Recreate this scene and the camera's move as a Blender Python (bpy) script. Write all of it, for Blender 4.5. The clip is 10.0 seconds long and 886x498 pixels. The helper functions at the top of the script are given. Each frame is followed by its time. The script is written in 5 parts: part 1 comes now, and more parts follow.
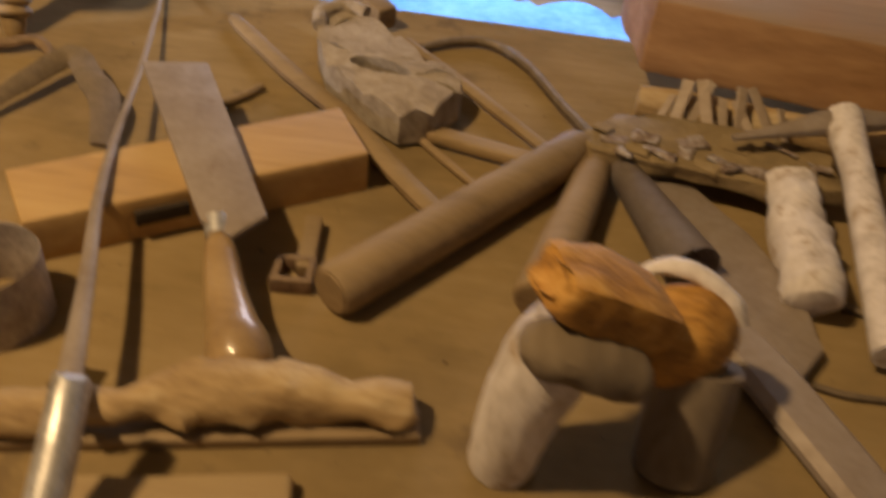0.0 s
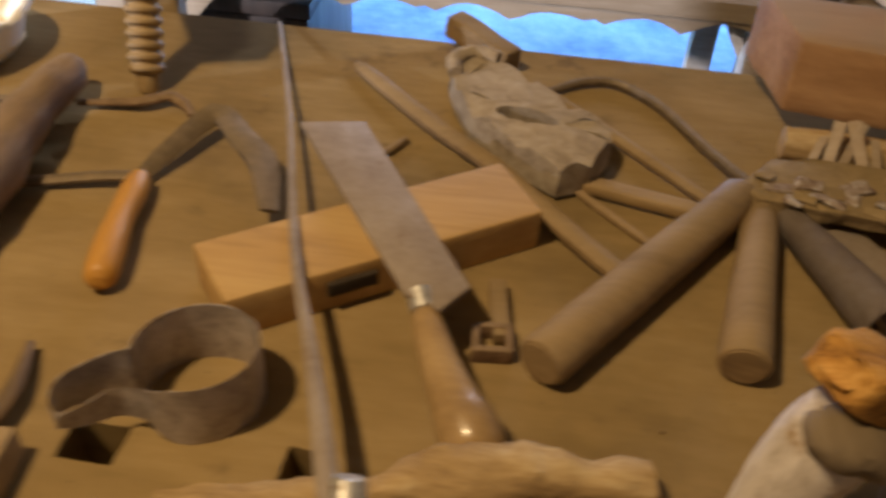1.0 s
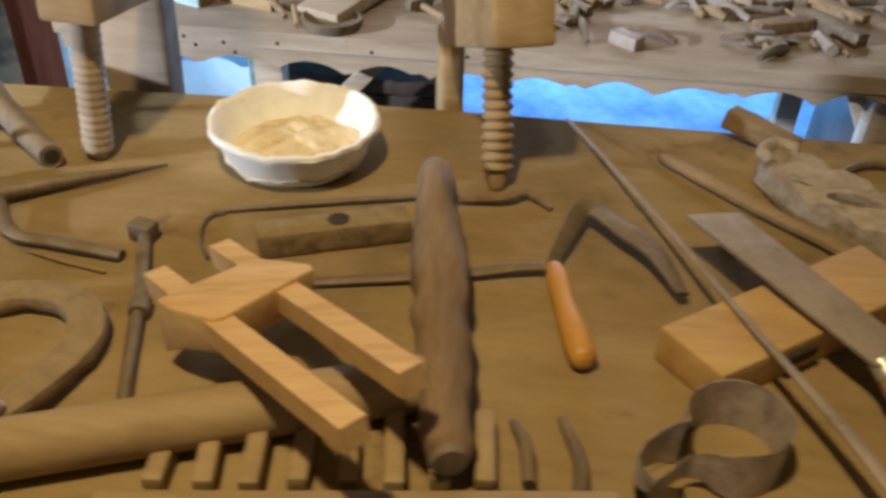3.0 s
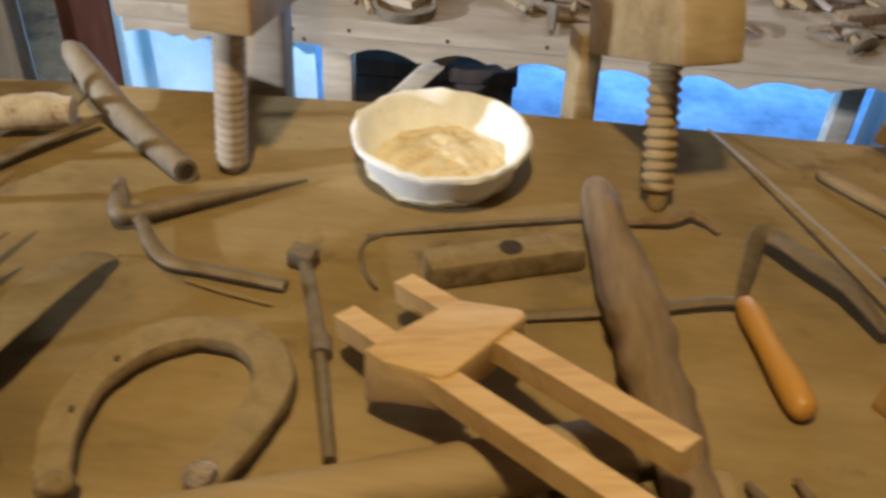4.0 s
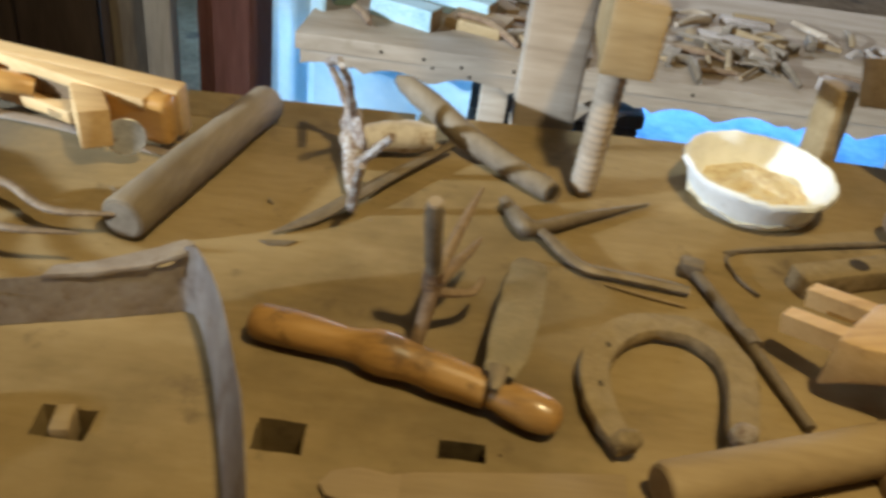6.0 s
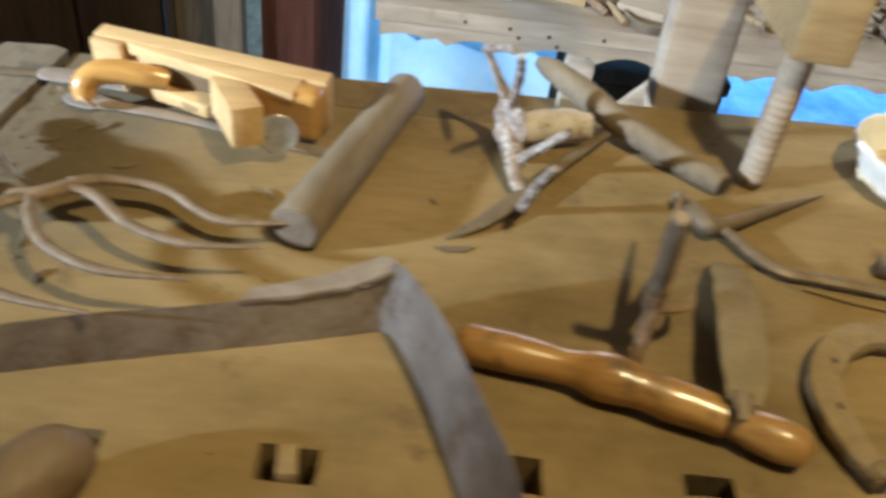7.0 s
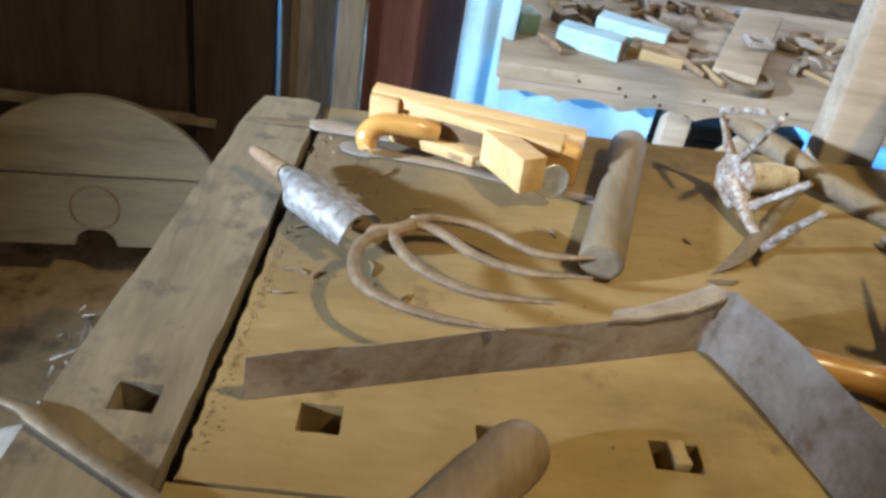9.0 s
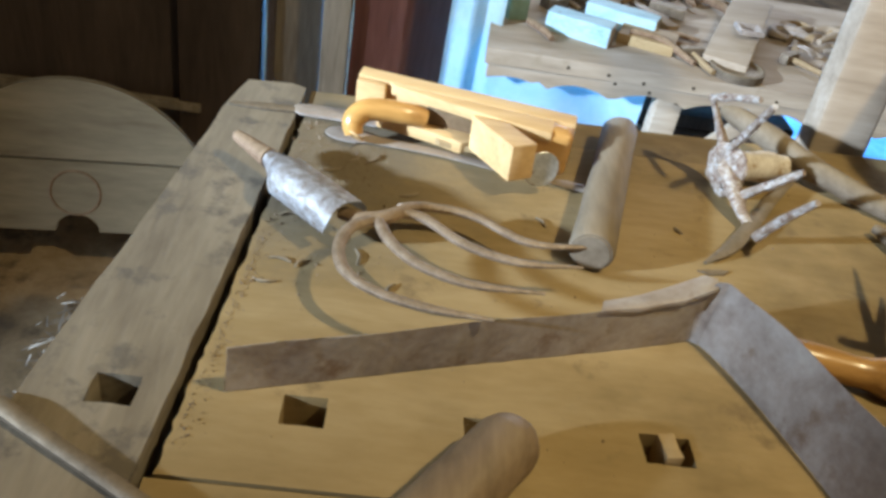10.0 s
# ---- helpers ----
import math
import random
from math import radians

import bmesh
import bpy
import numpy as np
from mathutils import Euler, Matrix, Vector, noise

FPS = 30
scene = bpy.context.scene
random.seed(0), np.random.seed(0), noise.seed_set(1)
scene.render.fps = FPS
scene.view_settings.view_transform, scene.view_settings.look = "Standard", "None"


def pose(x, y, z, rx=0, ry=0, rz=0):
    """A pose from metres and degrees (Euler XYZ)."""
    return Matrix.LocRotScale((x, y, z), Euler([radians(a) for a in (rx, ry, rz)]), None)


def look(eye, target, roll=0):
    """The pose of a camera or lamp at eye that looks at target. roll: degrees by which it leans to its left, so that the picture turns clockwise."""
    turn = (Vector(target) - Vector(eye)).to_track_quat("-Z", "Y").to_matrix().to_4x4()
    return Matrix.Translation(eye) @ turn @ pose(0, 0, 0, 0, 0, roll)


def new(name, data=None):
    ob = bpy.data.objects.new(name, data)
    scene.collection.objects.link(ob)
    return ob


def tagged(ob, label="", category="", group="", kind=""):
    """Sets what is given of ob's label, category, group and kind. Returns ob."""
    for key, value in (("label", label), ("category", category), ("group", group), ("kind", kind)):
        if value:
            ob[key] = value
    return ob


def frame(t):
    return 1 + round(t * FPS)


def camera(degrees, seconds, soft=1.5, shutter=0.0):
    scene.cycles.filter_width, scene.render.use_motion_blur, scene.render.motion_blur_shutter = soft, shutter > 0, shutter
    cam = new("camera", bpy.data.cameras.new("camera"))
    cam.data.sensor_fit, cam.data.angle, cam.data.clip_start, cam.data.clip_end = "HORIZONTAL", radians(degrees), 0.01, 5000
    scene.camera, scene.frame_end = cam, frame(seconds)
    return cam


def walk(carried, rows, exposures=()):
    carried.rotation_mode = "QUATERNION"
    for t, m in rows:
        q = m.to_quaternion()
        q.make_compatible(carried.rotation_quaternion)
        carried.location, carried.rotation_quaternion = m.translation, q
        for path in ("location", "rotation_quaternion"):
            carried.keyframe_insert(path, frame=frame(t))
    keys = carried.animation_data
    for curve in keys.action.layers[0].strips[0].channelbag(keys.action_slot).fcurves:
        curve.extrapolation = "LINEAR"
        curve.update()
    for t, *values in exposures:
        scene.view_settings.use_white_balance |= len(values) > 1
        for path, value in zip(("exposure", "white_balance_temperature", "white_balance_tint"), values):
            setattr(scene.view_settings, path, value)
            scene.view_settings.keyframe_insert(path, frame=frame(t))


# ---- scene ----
cam = camera(55.0, 10.0, 3.1, 0.8)
EXPOSURES = [(0, 0.14, 7500, 27), (1, 0.08, 7250, 24), (2, 0.0, 6600, 15), (3.5, -0.02, 6750, 14), (5, -0.02, 6500, 8), (6.2, 0.04, 6350, 6), (7.5, 0.18, 6200, 7), (8.5, 0.27, 6050, 7), (10, 0.26, 5950, 6)]
PATH = [
    (0, (1.762, -0.24, 0.38), (1.625, 1.3, -0.889), 5.5),
    (0.5, (1.698, -0.213, 0.397), (1.563, 1.33, -0.867), 4.1),
    (1, (1.631, -0.228, 0.405), (1.486, 1.308, -0.867), 3.7),
    (1.5, (1.523, -0.271, 0.432), (1.414, 1.3, -0.8), 3.2),
    (2, (1.425, -0.325, 0.469), (1.322, 1.295, -0.7), 2.4),
    (2.2, (1.401, -0.349, 0.479), (1.276, 1.284, -0.669), 1.9),
    (3.5, (1.191, -0.299, 0.465), (1.111, 1.294, -0.741), 3.6),
    (4, (1.109, -0.274, 0.477), (1.037, 1.301, -0.754), 4.0),
    (4.5, (1.017, -0.302, 0.487), (0.995, 1.275, -0.743), 5.4),
    (5, (0.9, -0.369, 0.514), (0.97, 1.233, -0.681), 5.4),
    (5.5, (0.768, -0.429, 0.506), (0.857, 1.201, -0.65), 6.9),
    (6, (0.683, -0.426, 0.501), (0.736, 1.208, -0.651), 8.4),
    (6.2, (0.658, -0.399, 0.489), (0.685, 1.221, -0.684), 7.9),
    (7.3, (0.421, -0.36, 0.486), (0.5, 1.208, -0.753), 7.6),
    (7.5, (0.352, -0.39, 0.503), (0.497, 1.18, -0.728), 9.2),
    (8, (0.239, -0.439, 0.506), (0.423, 1.163, -0.678), 9.5),
    (8.5, (0.196, -0.467, 0.499), (0.334, 1.176, -0.633), 8.9),
    (9, (0.181, -0.475, 0.504), (0.314, 1.168, -0.629), 9.8),
    (9.5, (0.177, -0.471, 0.501), (0.32, 1.166, -0.639), 10.1),
    (10, (0.181, -0.46, 0.495), (0.349, 1.166, -0.658), 10.8),
]
walk(cam, [(t, look(eye, target, roll)) for t, eye, target, roll in PATH], EXPOSURES)

# ---- light ----
world = bpy.data.worlds.new("world")
scene.world = world
world.use_nodes = True
sky = world.node_tree.nodes.new("ShaderNodeTexSky")
sky.sky_type, sky.sun_disc = "NISHITA", False
sky.sun_elevation, sky.sun_rotation = radians(35), radians(20)
world.node_tree.links.new(sky.outputs[0], world.node_tree.nodes["Background"].inputs[0])
world.node_tree.nodes["Background"].inputs[1].default_value = 0.1


def lamp(name, kind, energy, color, m, **more):
    data = bpy.data.lights.new(name, kind)
    data.energy, data.color = energy, color
    ob = new(name, data)
    ob.matrix_world = m
    return ob, data


# the warm bulb that hangs over the bench
_, d = lamp("bulb_light", "POINT", 68, (1.0, 0.80, 0.43), pose(1.00, -0.22, 1.42))
d.shadow_soft_size = 0.045
# blue daylight from behind the second bench, its opening assumed out of view
_, d = lamp("window_daylight", "AREA", 105, (0.14, 0.47, 1.0), look((1.45, 3.1, -0.42), (1.4, 1.5, -0.8)))
d.shape, d.size, d.size_y = "RECTANGLE", 2.4, 0.45
# added daylight lamp at an assumed upper window, out of view
_, d = lamp("added_upper_daylight", "AREA", 26, (0.76, 0.84, 1.0), look((1.5, 3.36, 0.85), (1.35, 1.5, -0.2)))
d.shape, d.size, d.size_y = "RECTANGLE", 1.8, 0.6
# daylight through the doorway, a cool beam
_, d = lamp("doorway_daylight", "SPOT", 2450, (0.70, 0.84, 1.0), look((-3.2, -1.35, 1.20), (0.45, 1.45, -0.10)))
d.shadow_soft_size, d.spot_size, d.spot_blend = 0.08, radians(38), 1.0


# ---- materials ----
def ramp(tree, fac, stops):
    node = tree.nodes.new("ShaderNodeValToRGB")
    els = node.color_ramp.elements
    while len(els) < len(stops):
        els.new(0.5)
    for e, (p, c) in zip(els, stops):
        e.position, e.color = p, (*c, 1)
    tree.links.new(fac, node.inputs[0])
    return node.outputs[0]


def material(name, tones, grain=(1, 1, 1), scale=20.0, rough=0.75, metal=0.0, bump=0.3, dust=0.0, spots=None, spot_at=0.6, coat=0.0, broad=0.0, shine=0.5, dust_tone=(0.30, 0.22, 0.12), dirt=None):
    """Tones from dark to light along a stretched noise, a fine grain, stains, and dust that lies on upward faces."""
    mat = bpy.data.materials.new(name)
    mat.use_nodes = True
    tree = mat.node_tree
    n, l = tree.nodes, tree.links
    bsdf = n["Principled BSDF"]
    where = n.new("ShaderNodeTexCoord")
    info = n.new("ShaderNodeObjectInfo")
    shift = n.new("ShaderNodeVectorMath")
    shift.operation = "MULTIPLY_ADD"
    l.new(info.outputs["Random"], shift.inputs[0])
    shift.inputs[1].default_value = (3.1, 5.3, 1.7)
    l.new(where.outputs["Object"], shift.inputs[2])
    turn = n.new("ShaderNodeMapping")
    turn.inputs["Scale"].default_value = grain
    l.new(shift.outputs[0], turn.inputs[0])
    coarse = n.new("ShaderNodeTexNoise")
    coarse.inputs["Scale"].default_value, coarse.inputs["Detail"].default_value, coarse.inputs["Roughness"].default_value = scale, 6, 0.62
    coarse.inputs["Distortion"].default_value = 0.4
    l.new(turn.outputs[0], coarse.inputs["Vector"])
    fine = n.new("ShaderNodeTexNoise")
    fine.inputs["Scale"].default_value, fine.inputs["Detail"].default_value = scale * 7, 4
    l.new(turn.outputs[0], fine.inputs["Vector"])
    blend = n.new("ShaderNodeMath")
    blend.operation = "MULTIPLY_ADD"
    l.new(fine.outputs["Fac"], blend.inputs[0])
    blend.inputs[1].default_value = 0.35
    sub = n.new("ShaderNodeMath")
    sub.operation = "SUBTRACT"
    l.new(coarse.outputs["Fac"], sub.inputs[0])
    sub.inputs[1].default_value = 0.175
    l.new(sub.outputs[0], blend.inputs[2])
    k = len(tones) - 1
    color = ramp(tree, blend.outputs[0], [(0.28 + 0.44 * i / max(k, 1), c) for i, c in enumerate(tones)])

    def mix(fac, a, b):
        m = n.new("ShaderNodeMix")
        m.data_type = "RGBA"
        l.new(fac, m.inputs["Factor"])
        l.new(a, m.inputs["A"])
        if isinstance(b, tuple):
            m.inputs["B"].default_value = (*b, 1)
        else:
            l.new(b, m.inputs["B"])
        return m.outputs["Result"]

    if spots:
        patch = n.new("ShaderNodeTexNoise")
        patch.inputs["Scale"].default_value, patch.inputs["Detail"].default_value, patch.inputs["Roughness"].default_value = scale * 0.9, 8, 0.66
        l.new(shift.outputs[0], patch.inputs["Vector"])
        mask = ramp(tree, patch.outputs["Fac"], [(spot_at - 0.05, (0, 0, 0)), (spot_at + 0.05, (1, 1, 1))])
        color = mix(mask, color, spots)
    if broad:
        large = n.new("ShaderNodeTexNoise")
        large.inputs["Scale"].default_value, large.inputs["Detail"].default_value, large.inputs["Roughness"].default_value = 3.2, 6, 0.6
        l.new(shift.outputs[0], large.inputs["Vector"])
        tone = ramp(tree, large.outputs["Fac"], [(0.34, (1 - broad,) * 3), (0.5, (1, 1, 1)), (0.66, (1 + broad * 0.35,) * 3)])
        times = n.new("ShaderNodeMix")
        times.data_type, times.blend_type = "RGBA", "MULTIPLY"
        times.inputs["Factor"].default_value = 1
        l.new(color, times.inputs["A"])
        l.new(tone, times.inputs["B"])
        color = times.outputs["Result"]
    if dust:
        geo = n.new("ShaderNodeNewGeometry")
        up = n.new("ShaderNodeSeparateXYZ")
        l.new(geo.outputs["Normal"], up.inputs[0])
        lie = n.new("ShaderNodeTexNoise")
        lie.inputs["Scale"].default_value, lie.inputs["Detail"].default_value = 14, 5
        l.new(shift.outputs[0], lie.inputs["Vector"])
        amount = n.new("ShaderNodeMath")
        amount.operation, amount.use_clamp = "MULTIPLY", True
        l.new(up.outputs[2], amount.inputs[0])
        l.new(lie.outputs["Fac"], amount.inputs[1])
        some = n.new("ShaderNodeMath")
        some.operation, some.use_clamp = "MULTIPLY", True
        l.new(amount.outputs[0], some.inputs[0])
        some.inputs[1].default_value = dust * 1.7
        color = mix(some.outputs[0], color, dust_tone)
    if dirt:
        # a patch of grey dust with a ragged edge, centred at a place of the thing
        (cx, cy, reach), tone = dirt
        off = n.new("ShaderNodeVectorMath")
        off.operation = "SUBTRACT"
        l.new(where.outputs["Object"], off.inputs[0])
        off.inputs[1].default_value = (cx, cy, 0.8)
        far = n.new("ShaderNodeVectorMath")
        far.operation = "LENGTH"
        l.new(off.outputs[0], far.inputs[0])
        rag = n.new("ShaderNodeTexNoise")
        rag.inputs["Scale"].default_value, rag.inputs["Detail"].default_value, rag.inputs["Roughness"].default_value = 26, 9, 0.7
        l.new(where.outputs["Object"], rag.inputs["Vector"])
        worn = n.new("ShaderNodeMath")
        worn.operation = "MULTIPLY_ADD"
        l.new(rag.outputs["Fac"], worn.inputs[0])
        worn.inputs[1].default_value = -0.9 * reach
        l.new(far.outputs["Value"], worn.inputs[2])
        color = mix(ramp(tree, worn.outputs[0], [(max(0.0, 0.05 * reach), (0.8, 0.8, 0.8)), (0.75 * reach, (0, 0, 0))]), color, tone)
    l.new(color, bsdf.inputs["Base Color"])
    gloss = n.new("ShaderNodeMapRange")
    l.new(blend.outputs[0], gloss.inputs[0])
    gloss.inputs[3].default_value, gloss.inputs[4].default_value = min(1, rough + 0.14), max(0.08, rough - 0.14)
    l.new(gloss.outputs[0], bsdf.inputs["Roughness"])
    bsdf.inputs["Metallic"].default_value = metal
    bsdf.inputs["Specular IOR Level"].default_value = shine
    bsdf.inputs["Coat Weight"].default_value = coat
    bsdf.inputs["Coat Roughness"].default_value = 0.15
    if bump:
        relief = n.new("ShaderNodeBump")
        relief.inputs["Strength"].default_value, relief.inputs["Distance"].default_value = bump, 0.002
        l.new(blend.outputs[0], relief.inputs["Height"])
        l.new(relief.outputs[0], bsdf.inputs["Normal"])
    return mat


X_GRAIN, Y_GRAIN, Z_GRAIN = (0.12, 1, 1), (1, 0.12, 1), (1, 1, 0.12)
BENCH = material("dusty_bench_wood", [(0.205, 0.138, 0.058), (0.268, 0.184, 0.082), (0.33, 0.235, 0.115)], (0.3, 1, 1), 15, 0.9, bump=0.4, dust=0.25, spots=(0.15, 0.10, 0.05), spot_at=0.635, dust_tone=(0.295, 0.208, 0.10), broad=0.45, shine=0.2, dirt=((-0.905, 0.19, 0.20), (0.14, 0.115, 0.082)))
BENCH_END = material("grey_end_board_wood", [(0.10, 0.072, 0.044), (0.165, 0.126, 0.08), (0.23, 0.18, 0.12)], (1, 0.16, 1), 22, 0.85, bump=0.5, dust=0.22, spots=(0.075, 0.058, 0.042), spot_at=0.585, dust_tone=(0.25, 0.20, 0.135), broad=0.3)
PALE = material("pale_new_wood", [(0.45, 0.27, 0.11), (0.58, 0.37, 0.165), (0.66, 0.45, 0.22)], X_GRAIN, 30, 0.6, bump=0.12)
HONEY = material("varnished_honey_wood", [(0.36, 0.17, 0.045), (0.52, 0.27, 0.075), (0.60, 0.33, 0.10)], X_GRAIN, 28, 0.32, bump=0.06, coat=0.5)
ORANGE = material("orange_handle_wood", [(0.50, 0.23, 0.04), (0.62, 0.32, 0.07)], Y_GRAIN, 30, 0.45, bump=0.08, dust=0.1)
BROWN = material("dusty_brown_wood", [(0.16, 0.10, 0.048), (0.25, 0.165, 0.082), (0.33, 0.225, 0.12)], X_GRAIN, 26, 0.75, bump=0.3, dust=0.5)
TAN = material("dusty_tan_wood", [(0.24, 0.155, 0.07), (0.34, 0.23, 0.11), (0.42, 0.30, 0.155)], X_GRAIN, 26, 0.7, bump=0.25, dust=0.35)
BLOCK = material("light_block_wood", [(0.37, 0.215, 0.082), (0.49, 0.30, 0.115), (0.57, 0.37, 0.155)], X_GRAIN, 24, 0.7, bump=0.2, dust=0.2)
RED_BEAM = material("reddish_beam_wood", [(0.24, 0.115, 0.045), (0.36, 0.19, 0.08), (0.46, 0.265, 0.12)], X_GRAIN, 22, 0.7, bump=0.25, dust=0.7, dust_tone=(0.28, 0.21, 0.14))
WORN = material("weathered_splintered_wood", [(0.22, 0.13, 0.055), (0.42, 0.28, 0.13), (0.60, 0.46, 0.27)], (0.25, 1, 1), 40, 0.8, bump=0.7, dust=0.2)
WHITE_WOOD = material("whitewashed_worn_wood", [(0.42, 0.36, 0.31), (0.64, 0.58, 0.54), (0.78, 0.73, 0.70)], (1, 1, 0.35), 45, 0.75, bump=0.6, spots=(0.36, 0.25, 0.15), spot_at=0.62)
CLOG = material("orange_rotten_wood", [(0.17, 0.07, 0.018), (0.46, 0.225, 0.045), (0.64, 0.37, 0.11)], (0.25, 1, 1), 60, 0.75, bump=0.8)
STONE = material("crumbly_grey_brown_lump", [(0.20, 0.155, 0.11), (0.36, 0.295, 0.225), (0.49, 0.42, 0.335)], (1, 1, 1), 60, 0.9, bump=0.9, dust=0.3)
IRON = material("dusty_dark_iron", [(0.085, 0.062, 0.042), (0.15, 0.112, 0.078), (0.22, 0.165, 0.115)], (1, 1, 1), 60, 0.62, 0.35, bump=0.35, dust=0.45)
RUST = material("rusty_iron", [(0.11, 0.06, 0.034), (0.20, 0.12, 0.07), (0.29, 0.19, 0.12)], (1, 1, 1), 70, 0.8, 0.15, bump=0.6, dust=0.4)
GREY_IRON = material("grey_flat_iron", [(0.235, 0.185, 0.155), (0.31, 0.255, 0.22), (0.38, 0.325, 0.29)], (1, 1, 1), 28, 0.6, 0.2, bump=0.25, dust=0.3, spots=(0.19, 0.125, 0.085), spot_at=0.68)
DUSTY_RUST = material("dust_caked_iron", [(0.14, 0.092, 0.045), (0.235, 0.165, 0.085), (0.34, 0.25, 0.14)], (1, 1, 1), 55, 0.85, 0.05, bump=0.7, dust=0.5, dust_tone=(0.30, 0.218, 0.105))
BARK = material("rubbed_brown_bark", [(0.10, 0.055, 0.03), (0.19, 0.115, 0.065), (0.30, 0.21, 0.135)], Y_GRAIN, 34, 0.8, bump=0.8, dust=0.35)
TURNED = material("dark_honey_turned_wood", [(0.17, 0.078, 0.02), (0.37, 0.19, 0.05), (0.50, 0.275, 0.085)], X_GRAIN, 26, 0.34, bump=0.15, coat=0.4, dust=0.15, spots=(0.14, 0.07, 0.022), spot_at=0.62)
DARK_WOOD = material("handled_dark_wood", [(0.09, 0.055, 0.028), (0.155, 0.098, 0.052), (0.21, 0.14, 0.078)], (1, 0.2, 1), 30, 0.6, bump=0.4, dust=0.2)
GREY_WOOD = material("dusty_grey_brown_wood", [(0.115, 0.083, 0.053), (0.18, 0.135, 0.09), (0.25, 0.195, 0.138)], Y_GRAIN, 24, 0.8, bump=0.4, dust=0.35, spots=(0.15, 0.10, 0.06), spot_at=0.66)
BLADE = material("dull_greenish_iron", [(0.15, 0.115, 0.058), (0.21, 0.162, 0.085), (0.27, 0.21, 0.115)], (1, 1, 1), 40, 0.75, 0.1, bump=0.4, dust=0.3)
BAR_IRON = material("worn_bar_iron", [(0.22, 0.165, 0.135), (0.32, 0.262, 0.225), (0.41, 0.355, 0.315)], (1, 1, 1), 20, 0.55, 0.15, bump=0.35, dust=0.25, spots=(0.19, 0.12, 0.08), spot_at=0.62, broad=0.3)
TINE = material("rust_brown_tine_iron", [(0.13, 0.082, 0.05), (0.22, 0.15, 0.098), (0.33, 0.25, 0.18)], (1, 1, 1), 60, 0.6, 0.2, bump=0.5, dust=0.3)
SOCKET = material("hammered_socket_iron", [(0.13, 0.095, 0.075), (0.28, 0.265, 0.265), (0.52, 0.53, 0.56)], (1, 1, 1), 85, 0.42, 0.25, bump=1.0, dust=0.28, spots=(0.17, 0.115, 0.08), spot_at=0.60, dust_tone=(0.22, 0.16, 0.11))
STEEL = material("worn_bright_steel", [(0.36, 0.34, 0.31), (0.58, 0.56, 0.53), (0.72, 0.71, 0.69)], (1, 1, 1), 50, 0.4, 0.6, bump=0.2, spots=(0.26, 0.19, 0.13), spot_at=0.63)
DULL_STEEL = material("dull_scoured_iron", [(0.23, 0.19, 0.175), (0.41, 0.36, 0.34), (0.57, 0.52, 0.50)], (1, 1, 1), 45, 0.40, 0.2, bump=0.4, dust=0.15)
SMOOTH = material("smooth_handled_wood", [(0.26, 0.16, 0.07), (0.38, 0.25, 0.12), (0.46, 0.32, 0.17)], X_GRAIN, 26, 0.32, bump=0.1, coat=0.6, dust=0.08)
FLAKY = material("flaky_white_rust", [(0.13, 0.065, 0.035), (0.34, 0.27, 0.22), (0.60, 0.58, 0.57)], (1, 1, 1), 95, 0.65, 0.12, bump=1.0, spots=(0.14, 0.07, 0.04), spot_at=0.60)
PLASTER = material("chipped_white_plaster", [(0.80, 0.79, 0.75), (0.90, 0.89, 0.86), (0.93, 0.92, 0.90)], (1, 1, 1), 40, 0.8, bump=0.4, spots=(0.55, 0.48, 0.37), spot_at=0.655)
POWDER = material("cream_powder", [(0.62, 0.44, 0.24), (0.84, 0.71, 0.48), (0.91, 0.83, 0.64)], (1, 1, 1), 60, 0.95, bump=0.8)
DARK_WALL = material("dark_stained_panel", [(0.036, 0.023, 0.018), (0.062, 0.041, 0.032), (0.088, 0.061, 0.048)], Z_GRAIN, 14, 0.55, bump=0.15, spots=(0.055, 0.035, 0.02), spot_at=0.7)
POST = material("old_grey_post_wood", [(0.12, 0.09, 0.06), (0.20, 0.155, 0.11), (0.28, 0.225, 0.165)], Z_GRAIN, 20, 0.8, bump=0.4)
RED_PANEL = material("red_brown_panel", [(0.10, 0.032, 0.02), (0.16, 0.055, 0.036), (0.21, 0.085, 0.06)], Z_GRAIN, 18, 0.6, bump=0.15)
OLD_BENCH = material("worn_grey_bench_wood", [(0.26, 0.195, 0.138), (0.365, 0.283, 0.208), (0.47, 0.38, 0.297)], X_GRAIN, 18, 0.8, bump=0.35, spots=(0.30, 0.23, 0.16), spot_at=0.66, dust=0.2)
# block wood with the cool daylight's blue put into its colour
PALE_BLUE = material("daylight_tinted_wood", [(0.22, 0.36, 0.44), (0.36, 0.52, 0.60), (0.46, 0.62, 0.69)], X_GRAIN, 30, 0.7, bump=0.3, spots=(0.20, 0.15, 0.10), spot_at=0.66)
CLOTH = material("pale_blue_white_sheet", [(0.50, 0.68, 0.76), (0.66, 0.80, 0.85)], (1, 1, 1), 9, 0.85, bump=0.1)
# floor colour with the blue daylight painted in
FLOOR_BLUE = material("floor_daylight_blue", [(0.10, 0.24, 0.46), (0.20, 0.40, 0.66), (0.36, 0.58, 0.82)], (1, 1, 1), 3.5, 0.7, bump=0.1)
FLOOR = material("earthen_brown_floor", [(0.17, 0.108, 0.05), (0.29, 0.19, 0.095), (0.40, 0.28, 0.155)], (1, 1, 1), 7, 0.9, bump=0.5, spots=(0.12, 0.08, 0.045), spot_at=0.6)
